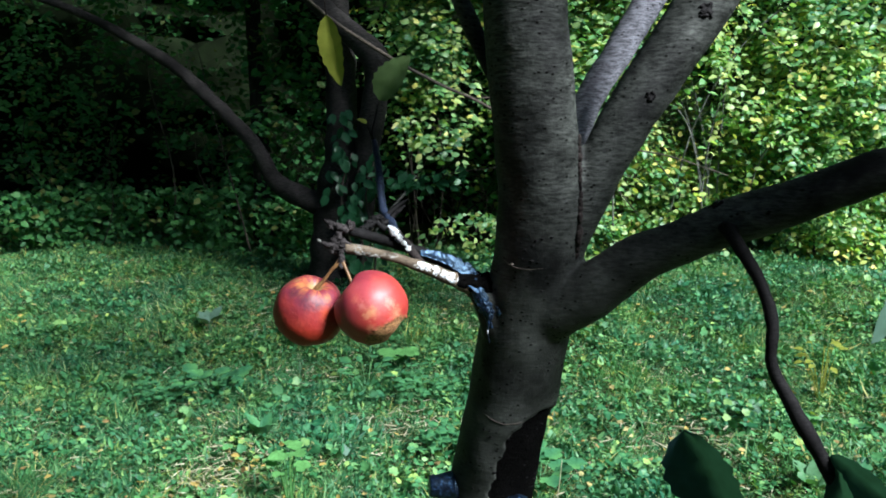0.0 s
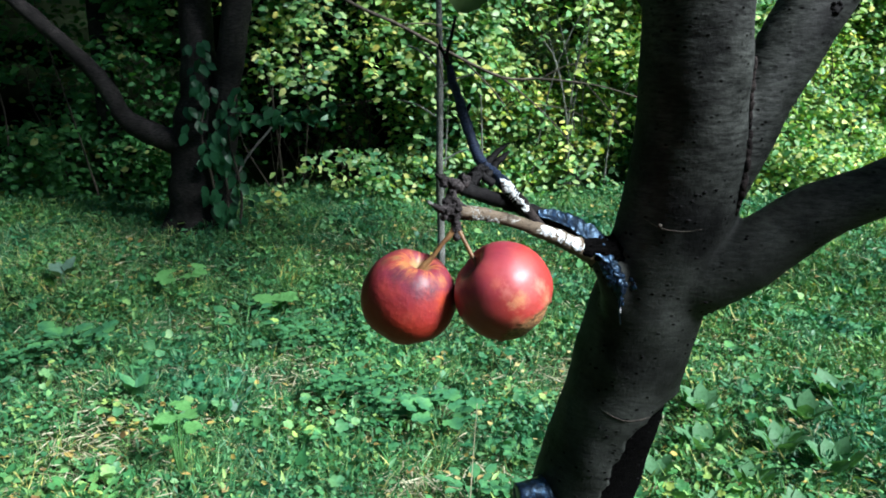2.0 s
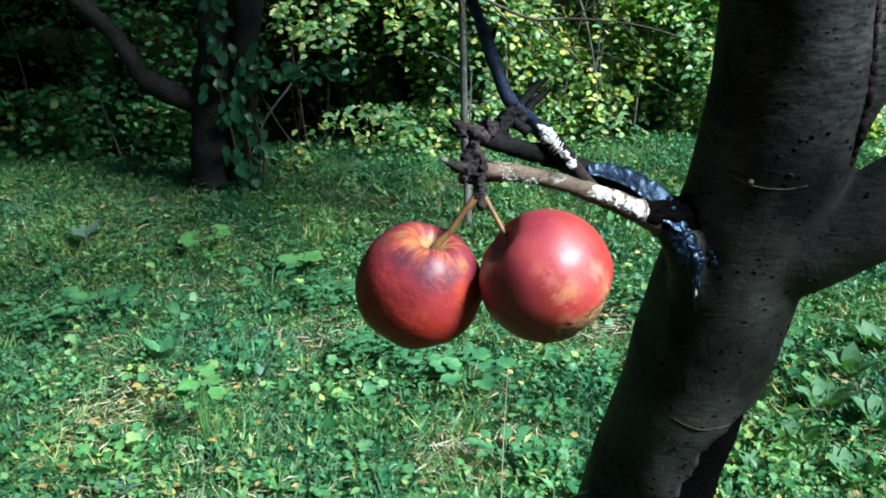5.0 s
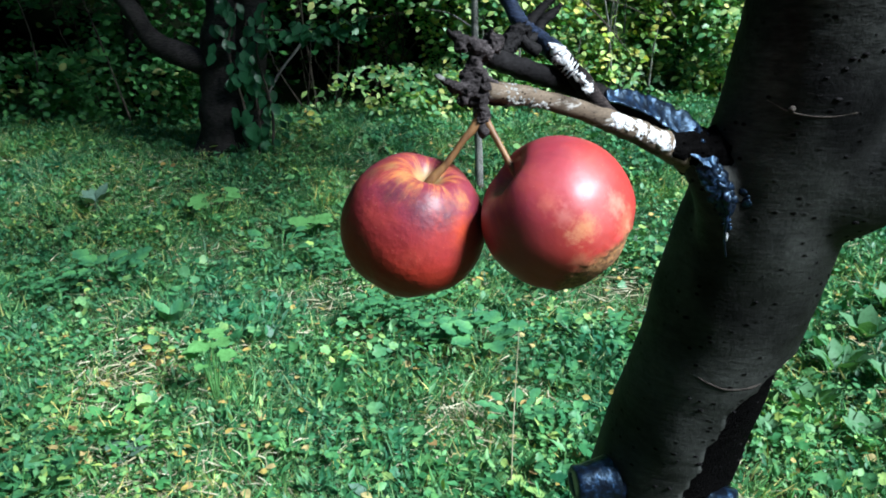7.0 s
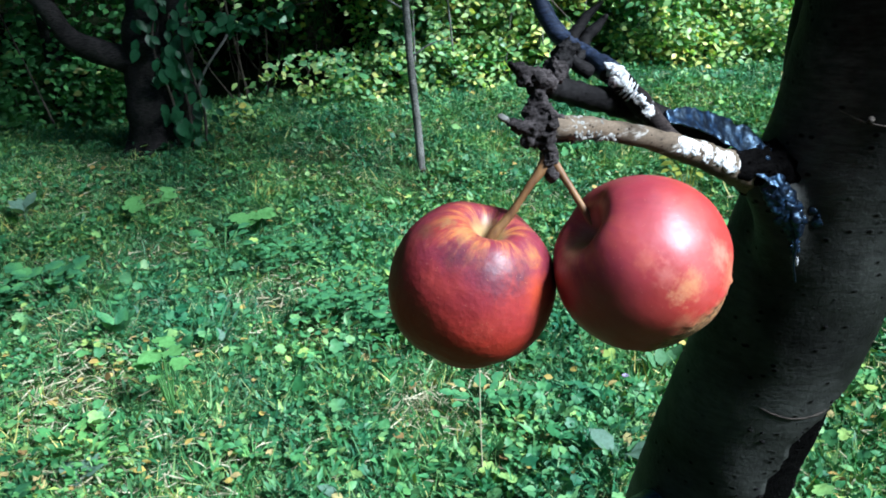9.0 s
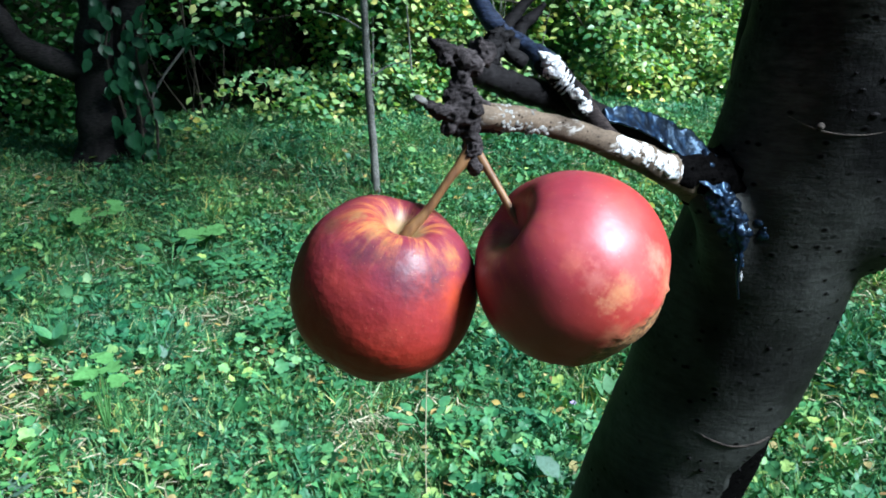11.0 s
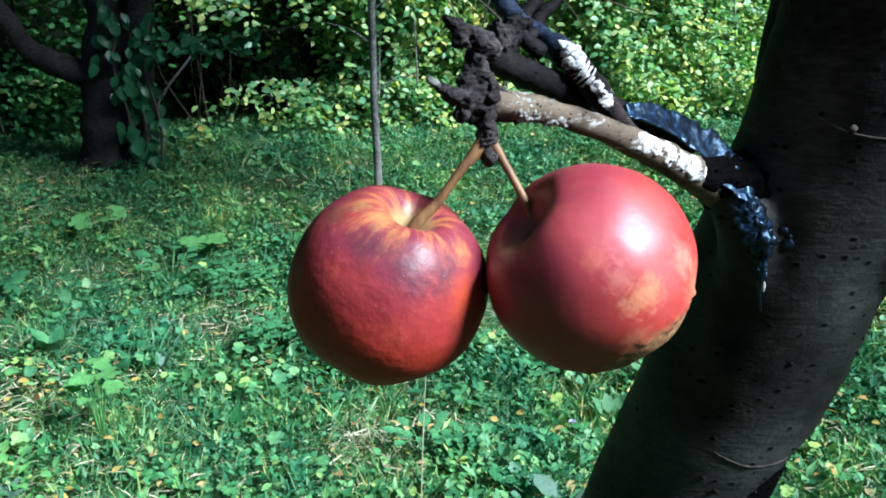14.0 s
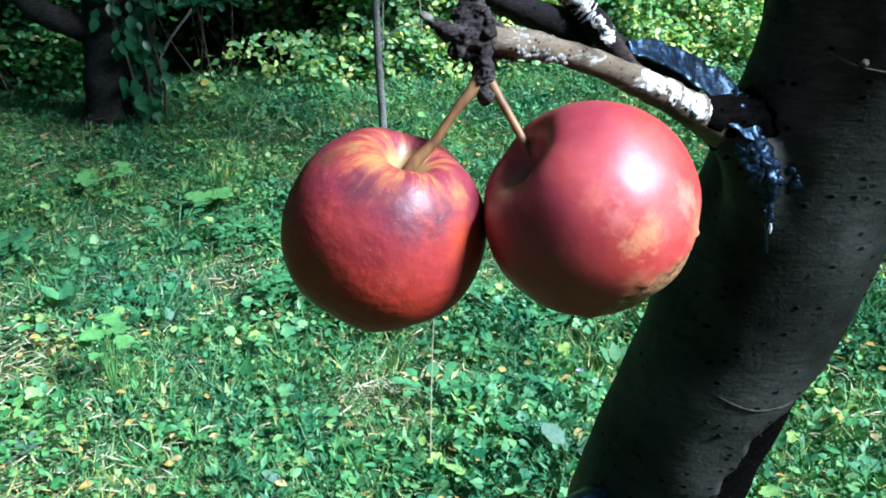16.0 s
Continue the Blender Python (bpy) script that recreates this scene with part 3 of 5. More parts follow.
def build_stalk():
    s = thing("dry_stalk", (0.24, 2.28, 0.0), "thin dry grass stalk standing upright", "stalk")
    bm = bmesh.new()
    tube(bm, [(0.235, 2.26, -0.01, 0.0022), (0.25, 2.35, 0.2, 0.0020), (0.272, 2.45, 0.40, 0.0016), (0.29, 2.5, 0.58, 0.001)], 6, 4)
    part("stem", bm, STRAW, s)
    f = thing("lilac_flower", (0.91, 2.84, float(terrain(0.91, 2.84))), "small lilac flower head in the grass", "flower")
    bm = bmesh.new()
    z = float(terrain(0.91, 2.84))
    tube(bm, [(0.91, 2.84, z - 0.01, 0.0025), (0.912, 2.838, z + 0.08, 0.002)], 6, 2)
    part("stem", bm, HERB, f)
    me = leaf_mesh("petal", LEAF_OVAL, 0.018, PETAL)
    for k in range(12):
        a = k * 2.4
        leaf_at(me, f, (0.912, 2.838, z + 0.085), (math.cos(a), math.sin(a), 0.3 + 0.06 * k), (0, 0, 1), 1.0, "petal")


build_stalk()


# ---- hedge and woods ----
def leaf_volume(n, x0, x1, front, depth, z0, z1, gap=0.5, scale=1.1, power=1.6):
    """Leaf places in a bank of foliage with holes in it."""
    x = RNG.uniform(x0, x1, n)
    z = RNG.uniform(z0, z1, n)
    bulge = 0.55 * np.sin(1.1 * x + 0.7 * z) + 0.35 * np.sin(2.3 * x - 1.9 * z + 1) + 0.2 * np.sin(5 * x + 4 * z)
    y = front + 0.16 * np.clip(x - 0.6, 0, 8) + bulge * 0.55 + depth * RNG.uniform(0, 1, n) ** power
    keep = field(x, y, z, scale) * 0.6 + 0.4 * field(x, y, z, scale * 3.1) > gap
    return np.stack([x[keep], y[keep], z[keep] + terrain(x[keep], y[keep])], 1)


def foliage(name, places, mat, lo, hi, label, category, droop=(-0.9, 0.4), template=LEAF_OVAL):
    n = len(places)
    u = RNG.normal(0, 0.55, (n, 3)) + np.array([0.6, -0.55, 0.75])
    ob = soup(name, [scatter(template, places, aims(n, droop), u, RNG.uniform(lo, hi, n))], mat)
    return tagged(ob, label, category, kind="stuff")


def sprays(n, x0, x1, front, depth, z0, z1, per=12, gap=0.45):
    """Arching leafy shoots: places, leaf directions and upper sides."""
    p = leaf_volume(n, x0, x1, front, depth, z0, z1, gap, power=1.2)
    n = len(p)
    way = np.stack([RNG.normal(0, 0.6, n), RNG.uniform(-1.0, -0.2, n), RNG.uniform(-0.1, 1.0, n)], 1)
    long = RNG.uniform(0.35, 0.85, n)[:, None]
    side = np.cross(way, [0, 0, 1.0])
    side /= np.linalg.norm(side, axis=1, keepdims=True)
    at, ahead = [], []
    for k in range(per):
        t = (k + 0.5) / per
        at.append(p + way * long * t + np.array([0, 0, -0.9]) * long * t * t + RNG.normal(0, 0.015, (n, 3)))
        ahead.append(side * (1 if k % 2 else -1) + way * 0.5 + np.array([0, 0, -0.5]) + RNG.normal(0, 0.3, (n, 3)))
    return np.concatenate(at), np.concatenate(ahead)


def build_hedge():
    loose = np.concatenate([leaf_volume(78000, -0.2, 7.4, 8.7, 1.5, 0.05, 4.3, 0.38, 0.9), leaf_volume(2600, -0.8, 1.1, 8.2, 0.9, 1.0, 4.4, 0.48)])
    n = len(loose)
    lean = np.array([0.65, -0.60, 0.75])
    pieces = [scatter(LEAF_OVAL, loose, aims(n, (-0.9, 0.4)), RNG.normal(0, 0.6, (n, 3)) + lean, RNG.uniform(0.040, 0.080, n))]
    for box in ((6600, 0.2, 7.4, 8.55, 1.3, 0.1, 4.2), (320, -0.5, 1.1, 8.4, 0.7, 1.5, 4.2), (2500, -1.45, 0.9, 8.2, 0.8, 1.3, 4.5)):
        at, ahead = sprays(*box)
        n = len(at)
        pieces.append(scatter(LEAF_OVAL, at, ahead, RNG.normal(0, 0.45, (n, 3)) + lean, RNG.uniform(0.055, 0.11, n)))
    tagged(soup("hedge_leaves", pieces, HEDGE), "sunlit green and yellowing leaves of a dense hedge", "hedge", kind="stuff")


build_hedge()
foliage("shade_leaves", np.concatenate([leaf_volume(24000, -11, -1.9, 9.0, 2.2, 0.0, 4.2, 0.53), leaf_volume(5000, -2.2, -0.4, 9.6, 1.8, 0.3, 4.2, 0.52)]), HEDGE_SHADED, 0.06, 0.12, "sparse undergrowth leaves, shade painted into their dark green", "undergrowth")
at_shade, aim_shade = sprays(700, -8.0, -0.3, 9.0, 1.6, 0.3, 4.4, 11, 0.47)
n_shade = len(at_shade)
tagged(soup("shade_shoots", [scatter(LEAF_OVAL, at_shade, aim_shade, RNG.normal(0, 0.35, (n_shade, 3)) + np.array([0.3, -0.5, 0.7]), RNG.uniform(0.07, 0.13, n_shade))], HEDGE_SHADED), "leafy hanging shoots with shade painted into their green", "undergrowth", kind="stuff")
foliage("hedge_foot_leaves", np.concatenate([leaf_volume(7000, -1.3, 6.0, 8.0, 0.9, 0.02, 0.55, 0.46), leaf_volume(9000, 0.6, 7.0, 8.15, 1.0, 0.3, 1.6, 0.42)]), HEDGE, 0.05, 0.10, "low leafy shoots along the foot of the hedge", "undergrowth")


foliage("undergrowth_leaves", leaf_volume(9000, -10, -2.2, 8.3, 1.1, 0.0, 0.75, 0.44), HEDGE_SHADED, 0.06, 0.12, "low undergrowth below the old tree, its green darkened as shade", "undergrowth")


def build_stems():
    """Bare stems and hanging vines in the dark of the hedge."""
    spots = [(RNG.uniform(-1.45, -0.2), RNG.uniform(8.5, 9.5)) for _ in range(26)] + [(RNG.uniform(-6.5, -2.3), RNG.uniform(8.6, 9.8)) for _ in range(15)] + [(RNG.uniform(0.3, 5.0), RNG.uniform(8.9, 9.6)) for _ in range(22)]
    for x, y in spots:
        z = float(terrain(x, y))
        h, r = RNG.uniform(1.2, 3.2), RNG.uniform(0.003, 0.011)
        lean, sway = RNG.normal(0, 0.45), RNG.normal(0, 0.16)
        s = thing("hedge_shrub", (x, y, z), "bare grey-brown shrub in the shaded hedge", "shrub", "bare shrubs in the hedge")
        bm = bmesh.new()
        tube(bm, [(x, y, z - 0.03, r * 1.2), (x + lean * 0.3 + sway, y, z + h * 0.3, r), (x + lean * 0.7 - sway, y, z + h * 0.65, r * 0.85), (x + lean, y, z + h, r * 0.6)], 6, 4, 0.2, 9)
        part("trunk", bm, BARK_VINE, s)
        if RNG.uniform() < 0.6:
            bm = bmesh.new()
            d = RNG.choice([-1, 1]) * RNG.uniform(0.2, 0.6)
            tube(bm, [(x + lean * 0.5, y, z + h * 0.45, r * 0.6), (x + lean * 0.5 + d * 0.5, y - 0.05, z + h * 0.6, r * 0.45), (x + lean * 0.5 + d, y - 0.1, z + h * 0.65, r * 0.25)], 5, 3)
            part("branch", bm, BARK_VINE, s)
    for _ in range(16):
        x = RNG.uniform(0.4, 5.2)
        y = 8.5 + 0.16 * max(0.0, x - 0.6) + RNG.uniform(-0.1, 0.3)
        z = float(terrain(x, y))
        h, d = RNG.uniform(1.2, 3.0), RNG.normal(0, 0.7)
        s = thing("hedge_shrub", (x, y, z), "bare pale twig arching out of the sunlit hedge", "shrub", "bare shrubs in the hedge")
        bm = bmesh.new()
        tube(bm, [(x, y, z - 0.03, 0.011), (x + 0.2 * d, y - 0.05, z + 0.5 * h, 0.009), (x + 0.6 * d, y - 0.15, z + 0.85 * h, 0.007), (x + 1.1 * d, y - 0.3, z + h, 0.003)], 6, 4, 0.2, 9)
        part("trunk", bm, BARK_POLE, s)
    s = thing("leaning_stick", (-1.49, 7.6, 0.3), "pale dead stick leaning in the hedge", "stick")
    bm = bmesh.new()
    tube(bm, [(-1.70, 7.65, 0.55, 0.014), (-1.4926, 7.6, 0.917, 0.014), (-1.2545, 7.6, 1.1924, 0.012), (-1.15, 7.62, 1.36, 0.008)], 6, 4, 0.2, 12)
    part("wood", bm, BARK_POLE, s)
    s = thing("woodland_trunk", (-3.35, 9.3, 0.3), "dark slender trunk in the shaded undergrowth", "tree")
    bm = bmesh.new()
    tube(bm, [(-3.35, 9.3, 0.2, 0.13), (-3.33, 9.3, 1.4, 0.11), (-3.4, 9.35, 3.2, 0.09), (-3.4, 9.35, 5, 0.06)], 10, 4, 0.2, 6)
    part("trunk", bm, BARK_FAR, s)


build_stems()


def build_woods():
    """Dense dark walls: a backdrop behind the hedge, unseen others added to block sky."""
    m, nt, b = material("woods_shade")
    # Near-black colour stands in for the deep shade seen through the hedge.
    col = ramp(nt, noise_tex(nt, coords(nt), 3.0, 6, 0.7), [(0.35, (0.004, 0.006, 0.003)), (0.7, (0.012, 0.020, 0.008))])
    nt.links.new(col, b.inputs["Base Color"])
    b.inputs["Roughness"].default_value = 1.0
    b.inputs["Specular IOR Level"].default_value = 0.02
    # The other three walls, out of view round the meadow, only cut sky light.
    for a, c, label in (((-26, 12.2), (26, 12.2), "near-black backdrop behind the hedge, deep shade in its colour"), ((-12, 12.2), (-12, -9), "unseen dark wall added along the meadow to block sky light"), ((-12.5, -7), (13, -7), "unseen dark wall added across the meadow to block sky light"), ((13, -7), (13, 12.5), "low unseen wall added at the sunny side to block sky light")):
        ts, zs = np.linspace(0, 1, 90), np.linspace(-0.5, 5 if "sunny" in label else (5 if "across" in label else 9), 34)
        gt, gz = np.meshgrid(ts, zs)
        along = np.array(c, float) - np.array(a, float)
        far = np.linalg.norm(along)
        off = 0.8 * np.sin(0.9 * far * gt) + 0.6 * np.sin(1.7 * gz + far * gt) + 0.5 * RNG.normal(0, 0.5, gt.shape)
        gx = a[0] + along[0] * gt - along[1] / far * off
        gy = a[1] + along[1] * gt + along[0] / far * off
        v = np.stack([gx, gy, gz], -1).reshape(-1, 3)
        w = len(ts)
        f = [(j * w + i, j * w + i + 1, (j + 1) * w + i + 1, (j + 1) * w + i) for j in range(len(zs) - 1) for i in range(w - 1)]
        me = bpy.data.meshes.new("shade_wall")
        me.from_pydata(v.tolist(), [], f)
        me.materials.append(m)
        tagged(new("shade_wall", me), label, "woods", kind="structure")


build_woods()


# ---- old tree with ivy ----
def build_old_tree():
    tree = thing("old_tree", (-1.9, 7.45, 0.28), "old dark tree with a forked trunk wrapped in ivy", "tree")
    bm = bmesh.new()
    tube(bm, [(-1.92, 7.45, 0.15, 0.42), (-1.90, 7.45, 0.35, 0.34), (-1.86, 7.45, 0.8, 0.30), (-1.82, 7.45, 1.25, 0.27), (-1.83, 7.45, 1.7, 0.17), (-1.86, 7.5, 2.3, 0.15), (-1.92, 7.55, 3.2, 0.13), (-2.0, 7.7, 4.5, 0.10)], 16, 5, 0.25, 5)
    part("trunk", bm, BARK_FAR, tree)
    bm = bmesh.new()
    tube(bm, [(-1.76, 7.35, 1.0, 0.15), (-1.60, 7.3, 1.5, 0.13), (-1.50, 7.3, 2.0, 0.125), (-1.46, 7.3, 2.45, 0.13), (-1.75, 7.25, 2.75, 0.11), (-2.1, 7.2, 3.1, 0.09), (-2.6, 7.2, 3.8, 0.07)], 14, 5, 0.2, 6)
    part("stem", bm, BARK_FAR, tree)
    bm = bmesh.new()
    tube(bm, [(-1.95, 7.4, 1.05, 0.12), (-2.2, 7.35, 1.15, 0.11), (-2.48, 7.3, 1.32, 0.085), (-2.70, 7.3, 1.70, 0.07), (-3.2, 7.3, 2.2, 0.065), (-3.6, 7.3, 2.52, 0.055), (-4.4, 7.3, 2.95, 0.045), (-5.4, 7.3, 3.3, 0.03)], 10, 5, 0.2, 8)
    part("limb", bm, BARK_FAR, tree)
    # Crown out of view; its second leaf cluster is added to shade the hedge.
    n = 9000
    c = np.concatenate([RNG.normal(0, 1, (n - 3000, 3)) * (2.6, 1.4, 0.9) + (-3.4, 8.3, 5.0), RNG.uniform(-1, 1, (3000, 3)) * (2.2, 1.0, 0.8) + (-1.2, 8.0, 5.1)])
    c[:, 2] = 5.0 + (c[:, 2] - 5.0) * np.where(c[:, 2] < 3.6, 0.3, 1.0)
    ob = soup("crown", [scatter(LEAF_OVAL, c, aims(n, (-0.8, 0.5)), ups(n), RNG.uniform(0.16, 0.26, n))], HEDGE_SHADED)
    ob.parent = tree
    ob.matrix_parent_inverse = Matrix.Translation(-tree.location)


build_old_tree()


def build_ivy():
    ivy = thing("ivy", (-1.70, 7.2, 0.3), "glossy dark green ivy climbing the old trunk", "ivy")
    stems = []
    for k in range(3):
        bm = bmesh.new()
        x = -1.75 + 0.12 * k
        tube(bm, [(x, 7.14, 0.2, 0.014), (x + 0.05, 7.13, 0.7, 0.012), (x - 0.04, 7.15, 1.2, 0.011), (x + 0.06, 7.2, 1.6, 0.007)], 6, 4, 0.2, 15)
        stems.append(part("stem", bm, BARK_VINE, ivy))
    me = leaf_mesh("leaf", LEAF_OVAL, 0.13, IVY)
    for i in range(150):
        z = RNG.uniform(0.35, 1.62) if i < 130 else RNG.uniform(1.6, 2.0)
        x = -1.63 + RNG.normal(0, 0.11 + 0.05 * (z > 1.2)) + 0.06 * math.sin(5 * z)
        if z > 1.6:
            x = -1.78 + RNG.normal(0, 0.04)
        y = 7.10 + RNG.uniform(-0.10, 0.12) + 0.5 * abs(x + 1.7) ** 1.5
        leaf_at(me, stems[i % 3], (x, y, z), (RNG.normal(0, 0.5), -0.25, -0.9), (RNG.normal(0, 0.4), -1.0, 0.35), RNG.uniform(0.6, 1.1))
    # a leafy shoot that stands out to the side
    bm = bmesh.new()
    rows = [(-1.55, 7.1, 1.38, 0.010), (-1.19, 7.0, 1.363, 0.008), (-1.0, 7.0, 1.33, 0.007), (-0.7035, 7.0, 1.42, 0.005), (-0.2665, 7.0, 1.478, 0.003)]
    tube(bm, rows, 6, 4, 0.2, 15)
    shoot = part("shoot", bm, BARK_VINE, ivy)
    for p in glide(rows, 14)[4:46]:
        leaf_at(me, shoot, (p[0], p[1] - 0.02, p[2] + RNG.normal(0, 0.05)), (RNG.normal(0, 0.7), -0.4, RNG.normal(-0.2, 0.5)), (RNG.normal(0, 0.4), -0.8, 0.7), RNG.uniform(0.6, 1.15))


build_ivy()


def build_shade_tree():
    """An unseen tree added beside the meadow; its crown keeps the old tree shaded."""
    t = thing("unseen_shade_tree", (5.8, 4.4, 0.0), "unseen leafy tree added beside the meadow to cast shade", "tree")
    bm = bmesh.new()
    tube(bm, [(5.8, 4.4, -0.1, 0.12), (5.8, 4.4, 0.8, 0.085), (5.7, 4.4, 2.4, 0.08), (5.4, 4.4, 4.4, 0.06), (4.8, 4.4, 5.8, 0.03)], 12, 4, 0.2, 6)
    part("trunk", bm, BARK_FAR, t)
    bm = bmesh.new()
    tube(bm, [(5.4, 4.4, 4.4, 0.05), (4.6, 4.4, 5.3, 0.045), (2.2, 4.9, 5.9, 0.035), (-1.4, 6.4, 6.1, 0.02)], 10, 4, 0.2, 6)
    part("limb", bm, BARK_FAR, t)
    # Crown lobes set along the sun line to darken the left side.
    lobes = []
    for count, size, middle in ((2100, (2.4, 1.3, 0.9), (-1.5, 6.5, 6.0)), (850, (2.0, 0.8, 0.5), (2.1, 4.5, 6.0)), (450, (1.7, 1.4, 0.5), (3.8, 3.2, 6.0)), (190, (1.6, 0.8, 0.4), (2.9, 1.3, 6.0)), (170, (1.3, 1.0, 0.4), (1.6, 1.9, 6.0))):
        d = RNG.normal(0, 1, (count, 3))
        d /= np.linalg.norm(d, axis=1, keepdims=True)
        lobes.append(d * (RNG.uniform(0.1, 1, (count, 1)) ** 0.45) * size + middle)
    c = np.concatenate(lobes)
    n = len(c)
    ob = soup("crown", [scatter(LEAF_ROUND, c, aims(n, (-0.8, 0.5)), ups(n), RNG.uniform(0.16, 0.28, n))], HEDGE_SHADED)
    ob.parent, ob.matrix_parent_inverse = t, Matrix.Translation(-t.location)


build_shade_tree()


# ---- sapling ----
def build_sapling():
    s = thing("sapling", (0.285, 6.1, 0.05), "thin straight grey sapling stem in the grass", "sapling")
    bm = bmesh.new()
    tube(bm, [(0.285, 6.1, 0.0, 0.034), (0.29, 6.1, 0.5, 0.030), (0.28, 6.1, 1.0, 0.028), (0.285, 6.1, 1.7, 0.026), (0.275, 6.1, 2.6, 0.02)], 8, 6, 0.15, 12)
    part("trunk", bm, BARK_POLE, s)
    for z, d, h in ((1.05, 0.30, 0.12), (1.38, -0.34, 0.16), (1.62, 0.26, 0.10), (1.75, -0.28, 0.2)):
        bm = bmesh.new()
        tube(bm, [(0.285, 6.1, z, 0.009), (0.285 + d * 0.5, 6.08, z + h * 0.7, 0.006), (0.285 + d, 6.05, z + h, 0.003)], 6, 4, 0.2, 20)
        part("twig", bm, BARK_POLE, s)


build_sapling()


# ---- apple tree ----
def remeshed(bm, voxel, passes, name):
    """Fuse overlapping closed tubes into one skin."""
    me = bpy.data.meshes.new(name)
    bm.to_mesh(me)
    bm.free()
    ob = new(name, me)
    r = ob.modifiers.new("fuse", "REMESH")
    r.mode, r.voxel_size = "VOXEL", voxel
    sm = ob.modifiers.new("soften", "SMOOTH")
    sm.factor, sm.iterations = 0.5, passes
    done = bpy.data.meshes.new_from_object(ob.evaluated_get(bpy.context.evaluated_depsgraph_get()))
    bpy.data.objects.remove(ob)
    return done


def relief(me, amount):
    """Push the skin in and out by a function of place and normal."""
    n = len(me.vertices)
    co, no = np.empty(n * 3, np.float32), np.empty(n * 3, np.float32)
    me.vertices.foreach_get("co", co)
    me.vertices.foreach_get("normal", no)
    co, no = co.reshape(-1, 3), no.reshape(-1, 3)
    off = np.array([amount(Vector(c)) for c in co], np.float32)
    me.vertices.foreach_set("co", (co + no * off[:, None]).ravel())
    me.polygons.foreach_set("use_smooth", [True] * len(me.polygons))
    me.update()


def build_apple_tree():
    tree = thing("apple_tree", (0.30, 0.42, 0.0), "dark-barked apple tree with forking limbs and painted wounds", "tree")
    bm = bmesh.new()
    tube(bm, [(0.30, 0.42, -0.05, 0.085), (0.27, 0.40, 0.3, 0.068), (0.20, 0.34, 0.8, 0.060), (0.178, 0.27, 1.2, 0.056), (0.200, 0.222, 1.45, 0.0505), (0.219, 0.197, 1.555, 0.0475), (0.233, 0.176, 1.64, 0.0455),
              (0.250, 0.152, 1.735, 0.0435), (0.252, 0.138, 1.80, 0.0405), (0.245, 0.117, 1.873, 0.0385), (0.2366, 0.0926, 1.9695, 0.0365), (0.225, 0.06, 2.1, 0.034), (0.22, 0.05, 2.4, 0.026)], 28, 6)
    tube(bm, [(0.235, 0.165, 1.665, 0.030), (0.275, 0.142, 1.69, 0.029), (0.300, 0.130, 1.706, 0.0265), (0.337, 0.119, 1.7367, 0.0235), (0.3755, 0.109, 1.757, 0.0208), (0.421, 0.0957, 1.7795, 0.0205), (0.464, 0.0825, 1.796, 0.0198), (0.504, 0.069, 1.8137, 0.0185), (0.56, 0.05, 1.838, 0.017), (0.8, -0.02, 1.93, 0.013)], 20, 6)
    tube(bm, [(0.262, 0.145, 1.73, 0.024), (0.285, 0.142, 1.78, 0.024), (0.3132, 0.1462, 1.8365, 0.0238), (0.3411, 0.154, 1.8834, 0.0255), (0.3713, 0.162, 1.93, 0.0268), (0.4013, 0.17, 1.976, 0.0268), (0.46, 0.19, 2.08, 0.025), (0.55, 0.22, 2.3, 0.02)], 20, 6)
    tube(bm, [(0.238, 0.185, 1.62, 0.020), (0.250, 0.197, 1.70, 0.0245), (0.251, 0.190, 1.76, 0.0245), (0.250, 0.180, 1.82, 0.0225), (0.243, 0.155, 1.89, 0.020), (0.236, 0.125, 1.97, 0.018), (0.226, 0.085, 2.08, 0.016)], 20, 6)
    tube(bm, [(0.187, 0.145, 1.711, 0.0095), (0.199, 0.142, 1.690, 0.0125), (0.212, 0.152, 1.660, 0.017), (0.222, 0.17, 1.62, 0.020)], 16, 6)
    me = remeshed(bm, 0.0032, 5, "trunk")
    relief(me, lambda c: 0.0022 * noise.noise(c * 26) + (0.0005 if c.z > 1.74 else 0.0003) * noise.noise(Vector((c.x * 60, c.y * 60, c.z * 190))))
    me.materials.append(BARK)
    ob = new("trunk", me)
    ob.parent, ob.matrix_parent_inverse = tree, Matrix.Translation(-tree.location)
    tagged(ob, "smooth dark grey apple trunk dividing into limbs")
    bm = bmesh.new()
    tube(bm, [(0.255, 0.150, 1.740, 0.013), (0.272, 0.225, 1.810, 0.0140), (0.300, 0.308, 1.889, 0.0158), (0.336, 0.348, 1.948, 0.0170), (0.371, 0.387, 2.007, 0.0176), (0.44, 0.46, 2.12, 0.016)], 16, 6, 0.08, 60)
    part("limb", bm, BARK_SKYLIT, tree, "limb with sky light painted into pale grey bark")
    bm = bmesh.new()
    tube(bm, [(0.238, 0.128, 1.868, 0.010), (0.2145, 0.140, 1.9000, 0.0094), (0.2030, 0.140, 1.9190, 0.0088), (0.1924, 0.140, 1.9400, 0.0086), (0.178, 0.138, 1.972, 0.0084), (0.155, 0.135, 2.02, 0.0084), (0.06, 0.12, 2.12, 0.008)], 14, 6, 0.08, 60)
    part("limb", bm, BARK, tree)
    # carve the hollow low on the trunk; its shade is painted black
    n = len(me.vertices)
    co = np.empty(n * 3, np.float32)
    me.vertices.foreach_get("co", co)
    co = co.reshape(-1, 3)
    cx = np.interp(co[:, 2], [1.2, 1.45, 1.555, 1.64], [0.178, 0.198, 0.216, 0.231])
